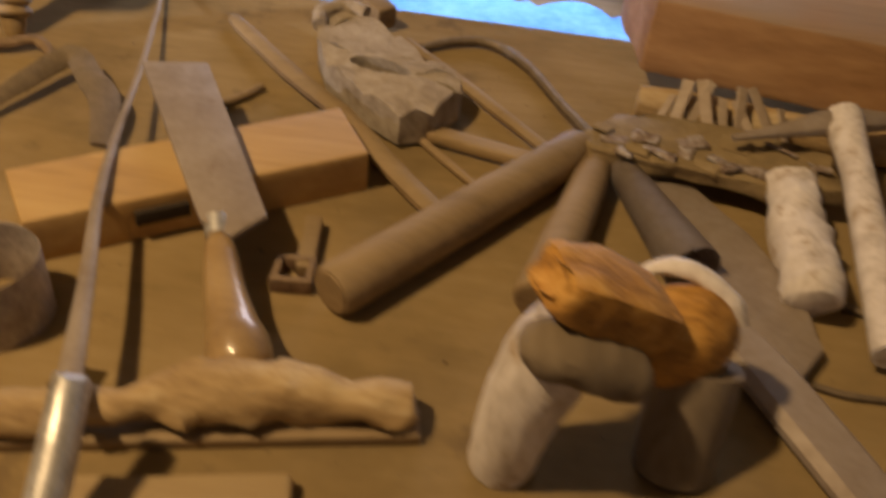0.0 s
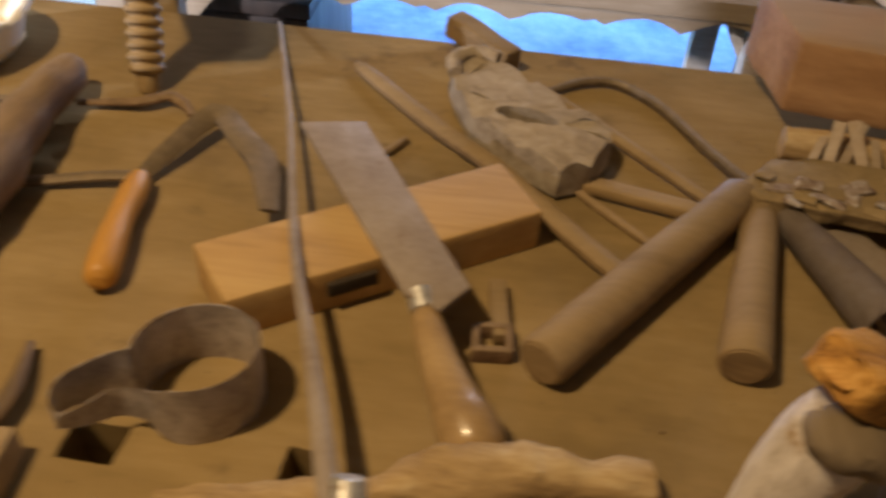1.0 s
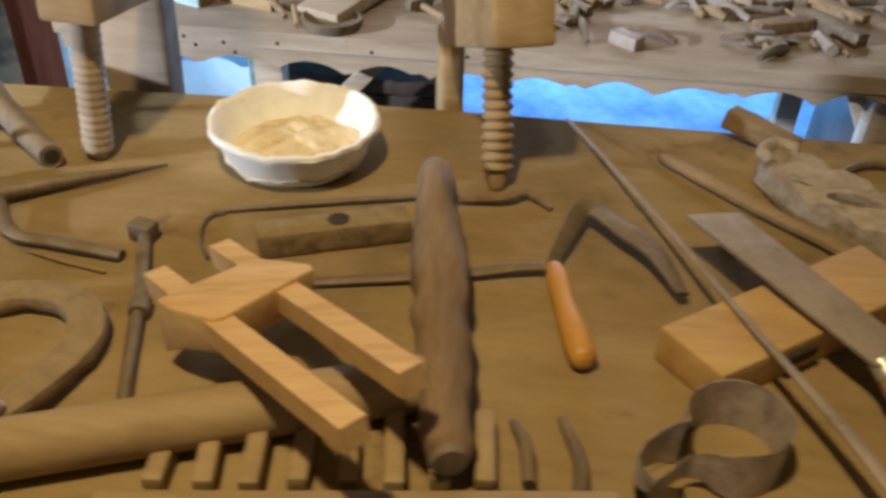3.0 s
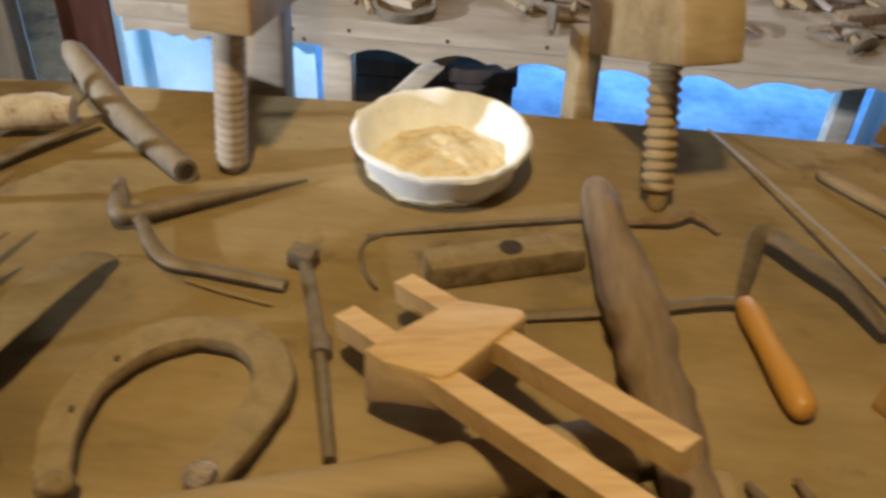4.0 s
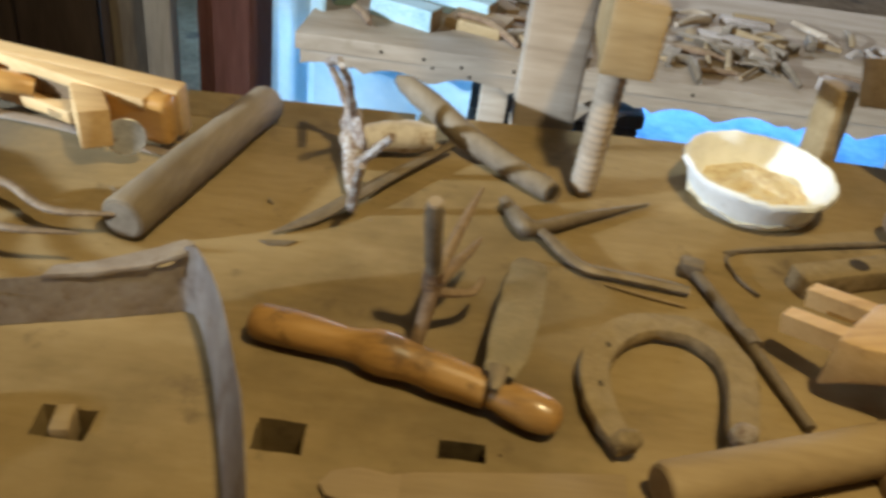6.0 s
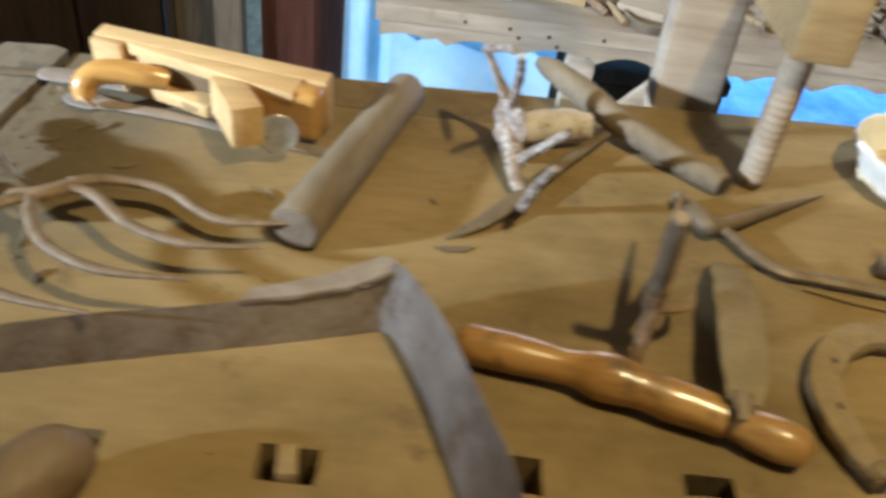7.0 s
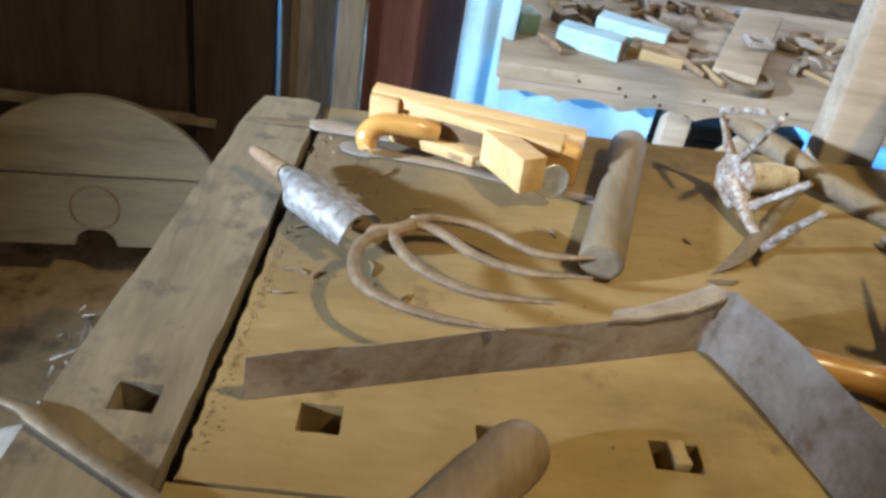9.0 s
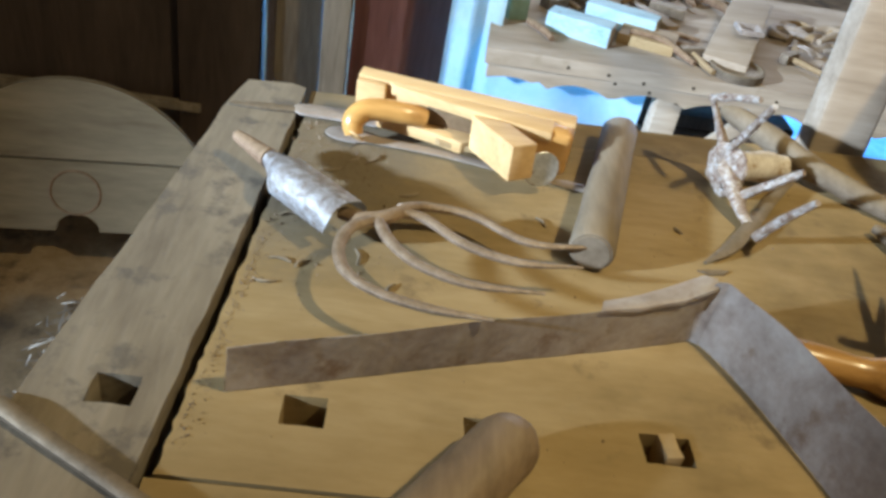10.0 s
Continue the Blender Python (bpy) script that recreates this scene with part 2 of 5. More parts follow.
CASK = material("dull_oak_lid_wood", [(0.13, 0.10, 0.06), (0.19, 0.15, 0.095), (0.25, 0.20, 0.13)], X_GRAIN, 14, 0.75, bump=0.2)
FLUFF = material("grey_fibre", [(0.22, 0.18, 0.14), (0.34, 0.29, 0.24)], (1, 1, 1), 60, 0.95, bump=0.3)
# near black: shade inside openings put into the colour, also nail heads
DARK = material("black_opening_shade_and_nails", [(0.03, 0.02, 0.012), (0.06, 0.04, 0.024)], (1, 1, 1), 40, 0.95, bump=0.2)
GREEN = material("worn_green_paint", [(0.12, 0.17, 0.11), (0.22, 0.29, 0.20)], (1, 1, 1), 40, 0.6, bump=0.2)
CEIL = material("dark_ceiling_boards", [(0.10, 0.075, 0.05), (0.16, 0.12, 0.08)], X_GRAIN, 10, 0.85, bump=0.3)
WALLS = material("limewashed_wall", [(0.30, 0.26, 0.21), (0.38, 0.33, 0.27)], (1, 1, 1), 6, 0.9, bump=0.3)


# ---- building blocks ----
def thing(name, at, label, category, group="", kind=""):
    ob = new(name)
    ob.empty_display_size = 0.02
    ob.location = at
    ob["base"] = tuple(at)
    return tagged(ob, label, category, group, kind)


def solid(name, bm, mat, base, angle):
    bmesh.ops.recalc_face_normals(bm, faces=bm.faces)
    bmesh.ops.translate(bm, verts=bm.verts, vec=-Vector(base))
    mesh = bpy.data.meshes.new(name)
    bm.to_mesh(mesh)
    bm.free()
    mesh.polygons.foreach_set("use_smooth", [True] * len(mesh.polygons))
    mesh.set_sharp_from_angle(angle=radians(angle))
    mesh.materials.append(mat)
    ob = new(name, mesh)
    ob["base"] = tuple(base)
    return ob


def part(name, bm, mat, parent, label="", angle=38):
    """A mesh of its own under a thing or a part; bm is in the world's metres."""
    ob = solid(name, bm, mat, parent["base"], angle)
    ob.parent = parent
    return tagged(ob, label)


def single(name, bm, mat, at, label, category, group="", kind="", angle=38):
    """A thing that is one mesh."""
    ob = solid(name, bm, mat, at, angle)
    ob.location = at
    return tagged(ob, label, category, group, kind)


def curve_through(pts, n):
    """Catmull-Rom through rows of any width."""
    p = [np.array(v, float) for v in pts]
    p = [2 * p[0] - p[1], *p, 2 * p[-1] - p[-2]]
    out = []
    spans = len(p) - 3
    for i in range(n):
        u = i / (n - 1) * spans
        k = min(int(u), spans - 1)
        f = u - k
        a, b, c, d2 = p[k : k + 4]
        out.append(0.5 * (2 * b + (c - a) * f + (2 * a - 5 * b + 4 * c - d2) * f**2 + (3 * b - a - 3 * c + d2) * f**3))
    return out


def tube(pts, seg=14, n=0, flat=1.0, wob=0.0, freq=30.0, up=(0, 0, 1), square=0.0, tip=True):
    """A sweep along rows of x, y, z, radius; flat squeezes it across up, wob makes it uneven, square gives it corners."""
    rows = curve_through(pts, n) if n else [np.array(v, float) for v in pts]
    size = [float(v[3]) for v in rows]
    bm = bmesh.new()
    rings = []
    upv = Vector(up)
    for i, r in enumerate(rows):
        a, b = rows[max(i - 1, 0)], rows[min(i + 1, len(rows) - 1)]
        t = Vector((b - a)[:3]).normalized()
        side = t.cross(upv)
        side = side.normalized() if side.length > 1e-4 else Vector((1, 0, 0))
        nor = side.cross(t).normalized()
        ring = []
        for k in range(seg):
            w = 2 * math.pi * (k + 0.5) / seg
            c, s = math.cos(w), math.sin(w)
            if square:
                g = (abs(c) ** (2 + 8 * square) + abs(s) ** (2 + 8 * square)) ** (-1 / (2 + 8 * square))
                c, s = c * g, s * g
            p = Vector(r[:3]) + size[i] * (c * side + flat * s * nor)
            if wob:
                q = noise.noise(p * freq) + 0.5 * noise.noise(p * freq * 2.7)
                p = Vector(r[:3]) + size[i] * (1 + wob * q) * (c * side + flat * s * nor)
            ring.append(bm.verts.new(p))
        rings.append(ring)
    for a, b in zip(rings, rings[1:]):
        for k in range(seg):
            bm.faces.new((a[k], a[(k + 1) % seg], b[(k + 1) % seg], b[k]))
    if tip:
        bm.faces.new(rings[0][::-1])
        bm.faces.new(rings[-1])
    return bm


def obox(cx, cy, cz, sx, sy, sz, rz=0, rx=0, ry=0, bev=0.002, seg=2):
    bm = bmesh.new()
    bmesh.ops.create_cube(bm, size=1)
    bmesh.ops.scale(bm, vec=(sx, sy, sz), verts=bm.verts)
    if bev:
        bmesh.ops.bevel(bm, geom=bm.edges[:], offset=min(bev, 0.45 * min(sx, sy, sz)), segments=seg, profile=0.6, affect="EDGES")
    bmesh.ops.transform(bm, matrix=pose(cx, cy, cz, rx, ry, rz), verts=bm.verts)
    return bm


def prism(outline, z0, z1, bev=0.0015, sub=False):
    bm = bmesh.new()
    low = [bm.verts.new((x, y, z0)) for x, y in outline]
    high = [bm.verts.new((x, y, z1)) for x, y in outline]
    k = len(outline)
    bm.faces.new(low[::-1])
    bm.faces.new(high)
    for i in range(k):
        bm.faces.new((low[i], low[(i + 1) % k], high[(i + 1) % k], high[i]))
    bmesh.ops.recalc_face_normals(bm, faces=bm.faces)
    if bev:
        bmesh.ops.bevel(bm, geom=bm.edges[:], offset=bev, segments=2, profile=0.6, affect="EDGES")
    return bm


def plate(outline, holes, z0, z1):
    """A board with openings right through it."""
    bm = bmesh.new()
    edges, loops = [], []
    for loop in (outline, *holes):
        top = [bm.verts.new((x, y, z1)) for x, y in loop]
        loops.append(top)
        edges += [bm.edges.new((top[i], top[(i + 1) % len(top)])) for i in range(len(top))]
    bmesh.ops.triangle_fill(bm, use_beauty=True, use_dissolve=False, edges=edges, normal=(0, 0, 1))
    low = {}
    for f in bm.faces[:]:
        corners = []
        for v in f.verts:
            if v not in low:
                low[v] = bm.verts.new((v.co.x, v.co.y, z0))
            corners.append(low[v])
        bm.faces.new(corners[::-1])
    for top in loops:
        for i in range(len(top)):
            a, b = top[i], top[(i + 1) % len(top)]
            bm.faces.new((a, b, low[b], low[a]))
    return bm


def worn_rect(x0, x1, y0, y1, amp=0.0012, steps=5, seed=0.0, skew=0.0):
    """The outline of a hand-cut rectangle."""
    out = []
    corners = [(x0, y0), (x1, y0), (x1, y1), (x0, y1)]
    for (ax, ay), (bx, by) in zip(corners, corners[1:] + corners[:1]):
        for i in range(steps):
            f = i / steps
            x, y = ax + (bx - ax) * f, ay + (by - ay) * f
            q = noise.noise_vector(Vector((x * 60, y * 60, seed)))
            out.append((x + amp * q.x + skew * (y - y0), y + amp * q.y))
    return out


def rough(bm, amp, freq):
    """Uneven faces: each point moves along its normal."""
    bm.normal_update()
    for v in bm.verts:
        q = noise.noise(v.co * freq) + 0.5 * noise.noise(v.co * freq * 2.3)
        v.co += v.normal * amp * q
    return bm


def cut(bm, times=2):
    bmesh.ops.subdivide_edges(bm, edges=bm.edges[:], cuts=times, use_grid_fill=True)
    return bm


def ball(cx, cy, cz, rx, ry, rz, turn=0, u=20, v=12):
    bm = bmesh.new()
    bmesh.ops.create_uvsphere(bm, u_segments=u, v_segments=v, radius=1)
    bmesh.ops.transform(bm, matrix=pose(cx, cy, cz, 0, 0, turn) @ Matrix.Diagonal((rx, ry, rz, 1)), verts=bm.verts)
    return bm


def join(*parts):
    out = bmesh.new()
    for bm in parts:
        mesh = bpy.data.meshes.new("scratch")
        bm.to_mesh(mesh)
        bm.free()
        out.from_mesh(mesh)
        bpy.data.meshes.remove(mesh)
    return out


def lathe(profile, m, seg=24):
    """Rows of (height, radius) turned about the z axis of m."""
    bm = bmesh.new()
    rings = [[bm.verts.new((r * math.cos(2 * math.pi * k / seg), r * math.sin(2 * math.pi * k / seg), h)) for k in range(seg)] for h, r in profile]
    for a, b in zip(rings, rings[1:]):
        for k in range(seg):
            bm.faces.new((a[k], a[(k + 1) % seg], b[(k + 1) % seg], b[k]))
    bm.faces.new(rings[0][::-1])
    bm.faces.new(rings[-1])
    bmesh.ops.transform(bm, matrix=m, verts=bm.verts)
    return bm


def along(a, b):
    """A pose at a whose z axis points to b."""
    a, b = Vector(a), Vector(b)
    return Matrix.Translation(a) @ (b - a).to_track_quat("Z", "Y").to_matrix().to_4x4()


GROUND = -0.8


# ---- the room ----
def wall(name, bm, mat, label):
    return single(name, bm, mat, (0, 0, GROUND), label, "wall", kind="structure")


single("floor", cut(obox(0.8, 0.6, GROUND - 0.05, 9, 7.6, 0.1, bev=0), 12), FLOOR, (0, 0, GROUND), "bare brown earthen floor with worn patches", "floor", kind="structure")
# out of view; the doorway's jamb is set to keep the beam off the lid
wall("wall_west", join(obox(-2.65, 1.3145, 0.7, 0.1, 4.371, 3.1, bev=0), obox(-2.65, -2.30, 0.7, 0.1, 1.2, 3.1, bev=0), obox(-2.65, -1.2855, 1.85, 0.1, 0.829, 0.8, bev=0)), WALLS, "unseen limewashed wall with a doorway that trims the cool beam")
# these walls are unseen, added to close the room and bounce light
wall("wall_east", obox(4.0, 0.7, 0.7, 0.1, 7.4, 3.1, bev=0), WALLS, "unseen limewashed wall closing the room")
wall("wall_south", obox(0.7, -2.95, 0.7, 6.7, 0.1, 3.1, bev=0), WALLS, "unseen limewashed wall closing the room")
# unseen wall; window and hatch are assumed to suit the area lamps
wall("wall_north", join(obox(-1.2, 3.45, 0.7, 2.9, 0.1, 3.1, bev=0), obox(3.35, 3.45, 0.7, 1.3, 0.1, 3.1, bev=0), obox(1.475, 3.45, 1.75, 2.45, 0.1, 1.0, bev=0), obox(1.475, 3.45, 0.2, 2.45, 0.1, 0.6, bev=0)), WALLS, "unseen limewashed wall with openings added for the daylight lamps")
# ceiling is out of view too, added to shut out the sky
single("ceiling", obox(0.7, 0.3, 2.25, 6.7, 6.6, 0.1, bev=0), CEIL, (0, 0, 2.2), "unseen dark boarded ceiling closing the room", "ceiling", kind="structure")

# panelled partition behind the bench's end
wall("partition", join(obox(-1.05, 1.56, 0.3, 1.40, 0.05, 2.2, bev=0.004)), DARK_WALL, "dark stained partition panel")
p = thing("panel_stile", (-0.24, 1.53, GROUND), "dark stained upright board of the partition", "board", kind="structure")
part("board", obox(-0.245, 1.53, 0.3, 0.20, 0.06, 2.2, bev=0.006), DARK_WALL, p)
part("rail", obox(-0.78, 1.50, -0.555, 0.98, 0.03, 0.02, bev=0.003), POST, p)
p = thing("timber_post", (-0.06, 1.52, GROUND), "rough brown timber post standing beside the dark partition", "post", kind="structure")
part("shaft", rough(cut(obox(-0.065, 1.52, 0.3, 0.125, 0.07, 2.2, bev=0.008), 1), 0.002, 9), POST, p)
part("strip", obox(-0.117, 1.475, 0.3, 0.018, 0.02, 2.2, bev=0.003), DARK_WALL, p)
single("timber_post", rough(cut(obox(0.040, 1.40, 0.3, 0.062, 0.05, 2.2, bev=0.006), 1), 0.002, 9), POST, (0.040, 1.40, GROUND), "narrow grey timber post caught by cool daylight", "post", kind="structure")
single("red_board", obox(0.19, 1.60, 0.3, 0.25, 0.03, 2.2, bev=0.004), RED_PANEL, (0.185, 1.5, GROUND), "red-brown painted upright board", "board", kind="structure")

# ---- the lid and the fibre on the floor ----
p = thing("cask_lid", (-0.45, 1.02, GROUND), "dull oak cask lid with a mouse-hole notch, leaning on the floor", "lid")
LEAN_LID = pose(-0.45, 1.06, -0.655, 90 - 10, 0, 8)


def lid_board(points, holes, thick=0.022):
    bm = plate(points, holes, -thick / 2, thick / 2)
    bmesh.ops.transform(bm, matrix=LEAN_LID, verts=bm.verts)
    return bm


R_LID, MID = 0.29, 0.045
split = 0.165
ang = math.asin((split - MID) / R_LID)
cap = [(R_LID * math.cos(ang + (math.pi - 2 * ang) * i / 30), MID + R_LID * math.sin(ang + (math.pi - 2 * ang) * i / 30)) for i in range(31)]
part("board", lid_board(cap, []), CASK, p)
low_arc = [(R_LID * math.cos(-0.155 + (ang - 0.02 + 0.155) * i / 10), MID + R_LID * math.sin(-0.155 + (ang - 0.02 + 0.155) * i / 10)) for i in range(11)]
notch = [(0.0 + 0.045 * math.cos(math.pi * i / 12), 0.0 + 0.04 * math.sin(math.pi * i / 12)) for i in range(13)][::-1]
part("board", lid_board(low_arc + [(-x, y) for x, y in low_arc[::-1]] + notch, []), CASK, p)
ring_bm = tube([(0.050 * math.cos(2 * math.pi * i / 24), 0.09 + 0.050 * math.sin(2 * math.pi * i / 24), 0.0115, 0.0025) for i in range(25)], 6)
bmesh.ops.transform(ring_bm, matrix=LEAN_LID, verts=ring_bm.verts)
part("branded_ring", ring_bm, RUST, p, "faint rusty ring mark")

fluff = bmesh.new()
rnd = random.Random(5)
for i in range(420):
    cx, cy = -0.12 + rnd.gauss(0, 0.035), rnd.uniform(-0.1, 0.32)
    cz = -0.16 + rnd.gauss(0, 0.03) - 0.9 * abs(cx + 0.09)
    a, l = rnd.uniform(0, 6.28), rnd.uniform(0.01, 0.035)
    q = [Vector((cx, cy, cz)), Vector((cx + l * math.cos(a), cy + l * math.sin(a), cz + rnd.uniform(-0.01, 0.015)))]
    side = Vector((-math.sin(a), math.cos(a), 0.3)) * 0.0012
    vs = [fluff.verts.new(v) for v in (q[0] - side, q[0] + side, q[1] + side * 0.3, q[1] - side * 0.3)]
    fluff.faces.new(vs)
sack = thing("fibre_bundle", (-0.13, 0.1, GROUND), "bundle of grey fibre and rags beside the bench", "bundle")
tagged(part("fibres", fluff, FLUFF, sack), kind="stuff")
part("heap", rough(cut(ball(-0.18, 0.10, -0.52, 0.10, 0.22, 0.29), 1), 0.03, 9), FLUFF, sack)

# ---- the workbench ----
bench = thing("workbench", (1.0, 0.2, GROUND), "long dusty wooden workbench with square dog holes", "workbench")


def far_edge(x):
    return 0.548 + 0.05 * min(max(x, 0), 1.1)


holes = [worn_rect(x - w / 2, x + w / 2, y - h / 2, y + h / 2, 0.0015, 5, x) for x, y, w, h in
         ((0.146, 0.0, 0.034, 0.031), (0.29, -0.001, 0.038, 0.028), (0.437, 0.001, 0.042, 0.031), (0.595, 0.013, 0.038, 0.032), (0.734, 0.02, 0.036, 0.018), (1.411, 0.050, 0.034, 0.026), (1.535, 0.052, 0.028, 0.028))]
# main board: from the end board's gap to the far end
left = [(0.0515 + 0.030 * i / 70 + 0.0036 * noise.noise(Vector((0, i * 0.33, 3))) + 0.0026 * noise.noise(Vector((7, i * 0.9, 3))), -0.073 + 0.565 * i / 70) for i in range(71)][::-1]
main = left + [(2.5, -0.073)] + [(x, far_edge(x) + 0.0022 * noise.noise(Vector((x * 9, 4, 0)))) for x in np.linspace(2.5, 0.66, 30)] + [(0.659, 0.5005), (0.4, 0.4975)]
part("board", plate(main, holes, -0.05, 0.0), BENCH, bench)
part("board", plate([(0.041, -0.30), (2.5, -0.30), (2.5, -0.0755), (0.046, -0.0755)], [], -0.05, -0.0015), BENCH, bench)
back = [(x, 0.5015 + 0.0035 * (x > 0.7) + 0.0012 * noise.noise(Vector((x * 7, 0, 0)))) for x in np.linspace(0.655, 0.08, 30)]
edge = [(x, far_edge(x) + 0.0022 * noise.noise(Vector((x * 9, 4, 0)))) for x in np.linspace(0.08, 0.655, 20)]
part("board", plate(back + edge, [], -0.05, -0.001), BENCH, bench)
end_left = [(-0.068 + 0.1 * (y + 0.075) + 0.0035 * noise.noise(Vector((1, y * 14, 0))), y) for y in np.linspace(0.52, -0.30, 30)]
end_right = [(0.0395 + 0.0545 * (y + 0.075) + 0.0025 * noise.noise(Vector((5, y * 25, 0))), y) for y in np.linspace(-0.30, 0.548, 60)]
part("end_board", plate(end_left + end_right + [(0.055, 0.556), (0.0, 0.550)], [worn_rect(-0.014, 0.020, -0.018, 0.013, 0.002, 5, 9)], -0.055, 0.004), BENCH_END, bench, "greyer board across the bench's end")
part("apron", obox(1.22, 0.50, -0.14, 2.4, 0.03, 0.18, bev=0.004), BENCH, bench)
part("apron", obox(1.22, -0.25, -0.14, 2.4, 0.03, 0.18, bev=0.004), BENCH, bench)
part("apron", obox(0.03, 0.12, -0.14, 0.03, 0.68, 0.18, bev=0.004), BENCH, bench)
for x in (0.10, 2.35):
    for y in (-0.22, 0.46):
        part("leg", obox(x, y, -0.43, 0.09, 0.07, 0.74, bev=0.006), BENCH, bench)
# near-black shelf: shade below the dog holes is put into its colour
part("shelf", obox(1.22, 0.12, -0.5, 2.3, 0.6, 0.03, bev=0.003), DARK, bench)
single("wooden_peg", rough(cut(obox(0.437, 0.001, -0.008, 0.015, 0.026, 0.03, 8, bev=0.002), 2), 0.001, 90), TAN, (0.437, 0.001, -0.02), "small wooden peg stuck in a bench hole", "peg")

# gritty crumbs and shavings lying in the corner by the end board
bm = bmesh.new()
rnd = random.Random(3)
for i in range(4200):
    x, y = rnd.gauss(0.125, 0.04), rnd.gauss(0.37, 0.075)
    if i % 4 == 0:
        x, y = rnd.uniform(0.1, 2.0), rnd.uniform(-0.05, 0.5)
    if i % 5 == 1:
        y = rnd.uniform(-0.05, 0.47)
        x = 0.056 + 0.053 * (y + 0.073) + abs(rnd.gauss(0, 0.007))
    if (x < 0.075 and i % 5 != 1) or y > 0.5:
        continue
    r = rnd.uniform(0.0003, 0.0010) * (2.4 if i % 23 == 0 else 1)
    vs = [bm.verts.new((x + r * math.cos(k * 2.1 + i), y + r * math.sin(k * 2.1 + i), 0.0003)) for k in range(3)]
    vs.append(bm.verts.new((x, y, r * 1.3)))
    for f in ((0, 1, 3), (1, 2, 3), (2, 0, 3)):
        bm.faces.new([vs[k] for k in f])
single("wood_crumbs", bm, DARK_WOOD, (0.13, 0.37, 0), "brown grit and wood crumbs scattered over the bench", "crumbs", kind="stuff")

# ---- second bench behind ----
B2Y, B2Z = 1.25, -0.185
b2 = thing("trestle_bench", (1.6, 1.6, GROUND), "low old workbench with a scalloped front board, cluttered with tools", "workbench")
part("board", plate([(0.37, B2Y), (3.1, B2Y), (3.1, 1.58), (0.40, 1.58)], [], B2Z - 0.035, B2Z), OLD_BENCH, b2)
part("board", plate([(0.40, 1.584), (3.1, 1.584), (3.1, 1.92), (0.41, 1.92)], [], B2Z - 0.035, B2Z - 0.002), OLD_BENCH, b2)
wave = []
for i in range(140):
    x = 0.38 + 2.7 * i / 139
    ph = (x - 0.35) / 0.155
    arch = abs(math.sin(math.pi * ph)) ** 0.7
    wave.append((x, -0.272 + 0.028 * arch + 0.006 * noise.noise(Vector((x * 11, 0, 0))) + 0.02 * max(0, x - 1.3) + (0.014 if 0.45 < (ph % 2) / 2 < 0.52 else 0)))
bm = plate([(0.38, B2Z - 0.0365), (3.08, B2Z - 0.0365)] + wave[::-1], [], -0.012, 0.012)
bmesh.ops.transform(bm, matrix=Matrix(((1, 0, 0, 0), (0, 0, -1, B2Y + 0.018), (0, 1, 0, 0), (0, 0, 0, 1))), verts=bm.verts)
part("scalloped_apron", bm, OLD_BENCH, b2, "front board with a wavy sawn lower edge")
for x, y in ((0.80, 1.30), (2.06, 1.32), (3.0, 1.32), (0.47, 1.85), (2.06, 1.85), (3.0, 1.85)):
    part("leg", obox(x, y, -0.51, 0.06, 0.05, 0.58, bev=0.005), OLD_BENCH, b2)
for x, z in ((0.55, -0.203), (0.64, -0.207), (0.66, -0.226), (0.72, -0.214), (0.74, -0.236), (0.83, -0.208), (1.02, -0.212), (1.21, -0.206)):
    part("nail", lathe([(0, 0.0048), (0.002, 0.0042), (0.003, 0.002)], pose(x, B2Y + 0.0015 if z > B2Z - 0.036 else B2Y + 0.0075, z, 90), 8), DARK, b2, "dark nail head")
part("brace", obox(0.955, 1.30, -0.33, 0.034, 0.02, 0.32, 0, 0, 42, bev=0.003), OLD_BENCH, b2)
part("brace", obox(2.10, 1.36, -0.42, 0.034, 0.02, 0.4, 0, 0, -30, bev=0.003), OLD_BENCH, b2)
for x, y, sx, sy, h in ((0.96, 1.62, 0.40, 0.42, 0.46), (2.40, 1.75, 0.42, 0.5, 0.50)):
    chest = thing("dark_chest", (x, y, GROUND), "dark chest pushed under the second bench", "chest")
    part("body", obox(x, y, GROUND + (h - 0.04) / 2, sx, sy, h - 0.04, bev=0.006), DARK_WALL, chest)
    part("lid", obox(x, y, GROUND + h - 0.018, sx + 0.016, sy + 0.016, 0.036, bev=0.008), DARK_WALL, chest)


def sheet(nx, ny, place):
    bm = bmesh.new()
    g = [[bm.verts.new(place(i / nx, j / ny)) for i in range(nx + 1)] for j in range(ny + 1)]
    for j in range(ny):
        for i in range(nx):
            bm.faces.new((g[j][i], g[j][i + 1], g[j + 1][i + 1], g[j + 1][i]))
    bmesh.ops.solidify(bm, geom=bm.faces[:], thickness=0.002)
    return bm


# added thin layer: its blue stands for daylight on the floor
single("floor_sheet", sheet(40, 30, lambda u, v: (0.5 + 2.4 * u, 1.22 + 1.9 * v, GROUND + 0.006 + 0.006 * noise.noise(Vector((u * 9, v * 7, 0))))), FLOOR_BLUE, (1.6, 2.2, GROUND), "blue layer over the floor under the bench, coloured as daylight", "sheet")
# pale upright sheet put in for the brightness of a door opening
single("hanging_cloth", sheet(16, 24, lambda u, v: (0.285 + 0.12 * u + 0.012 * v, 1.40 + 0.012 * math.sin(u * 11 + v), GROUND + 1.5 * v)), CLOTH, (0.34, 1.4, GROUND), "pale sheet in place of a daylit door opening beside the second bench", "cloth")
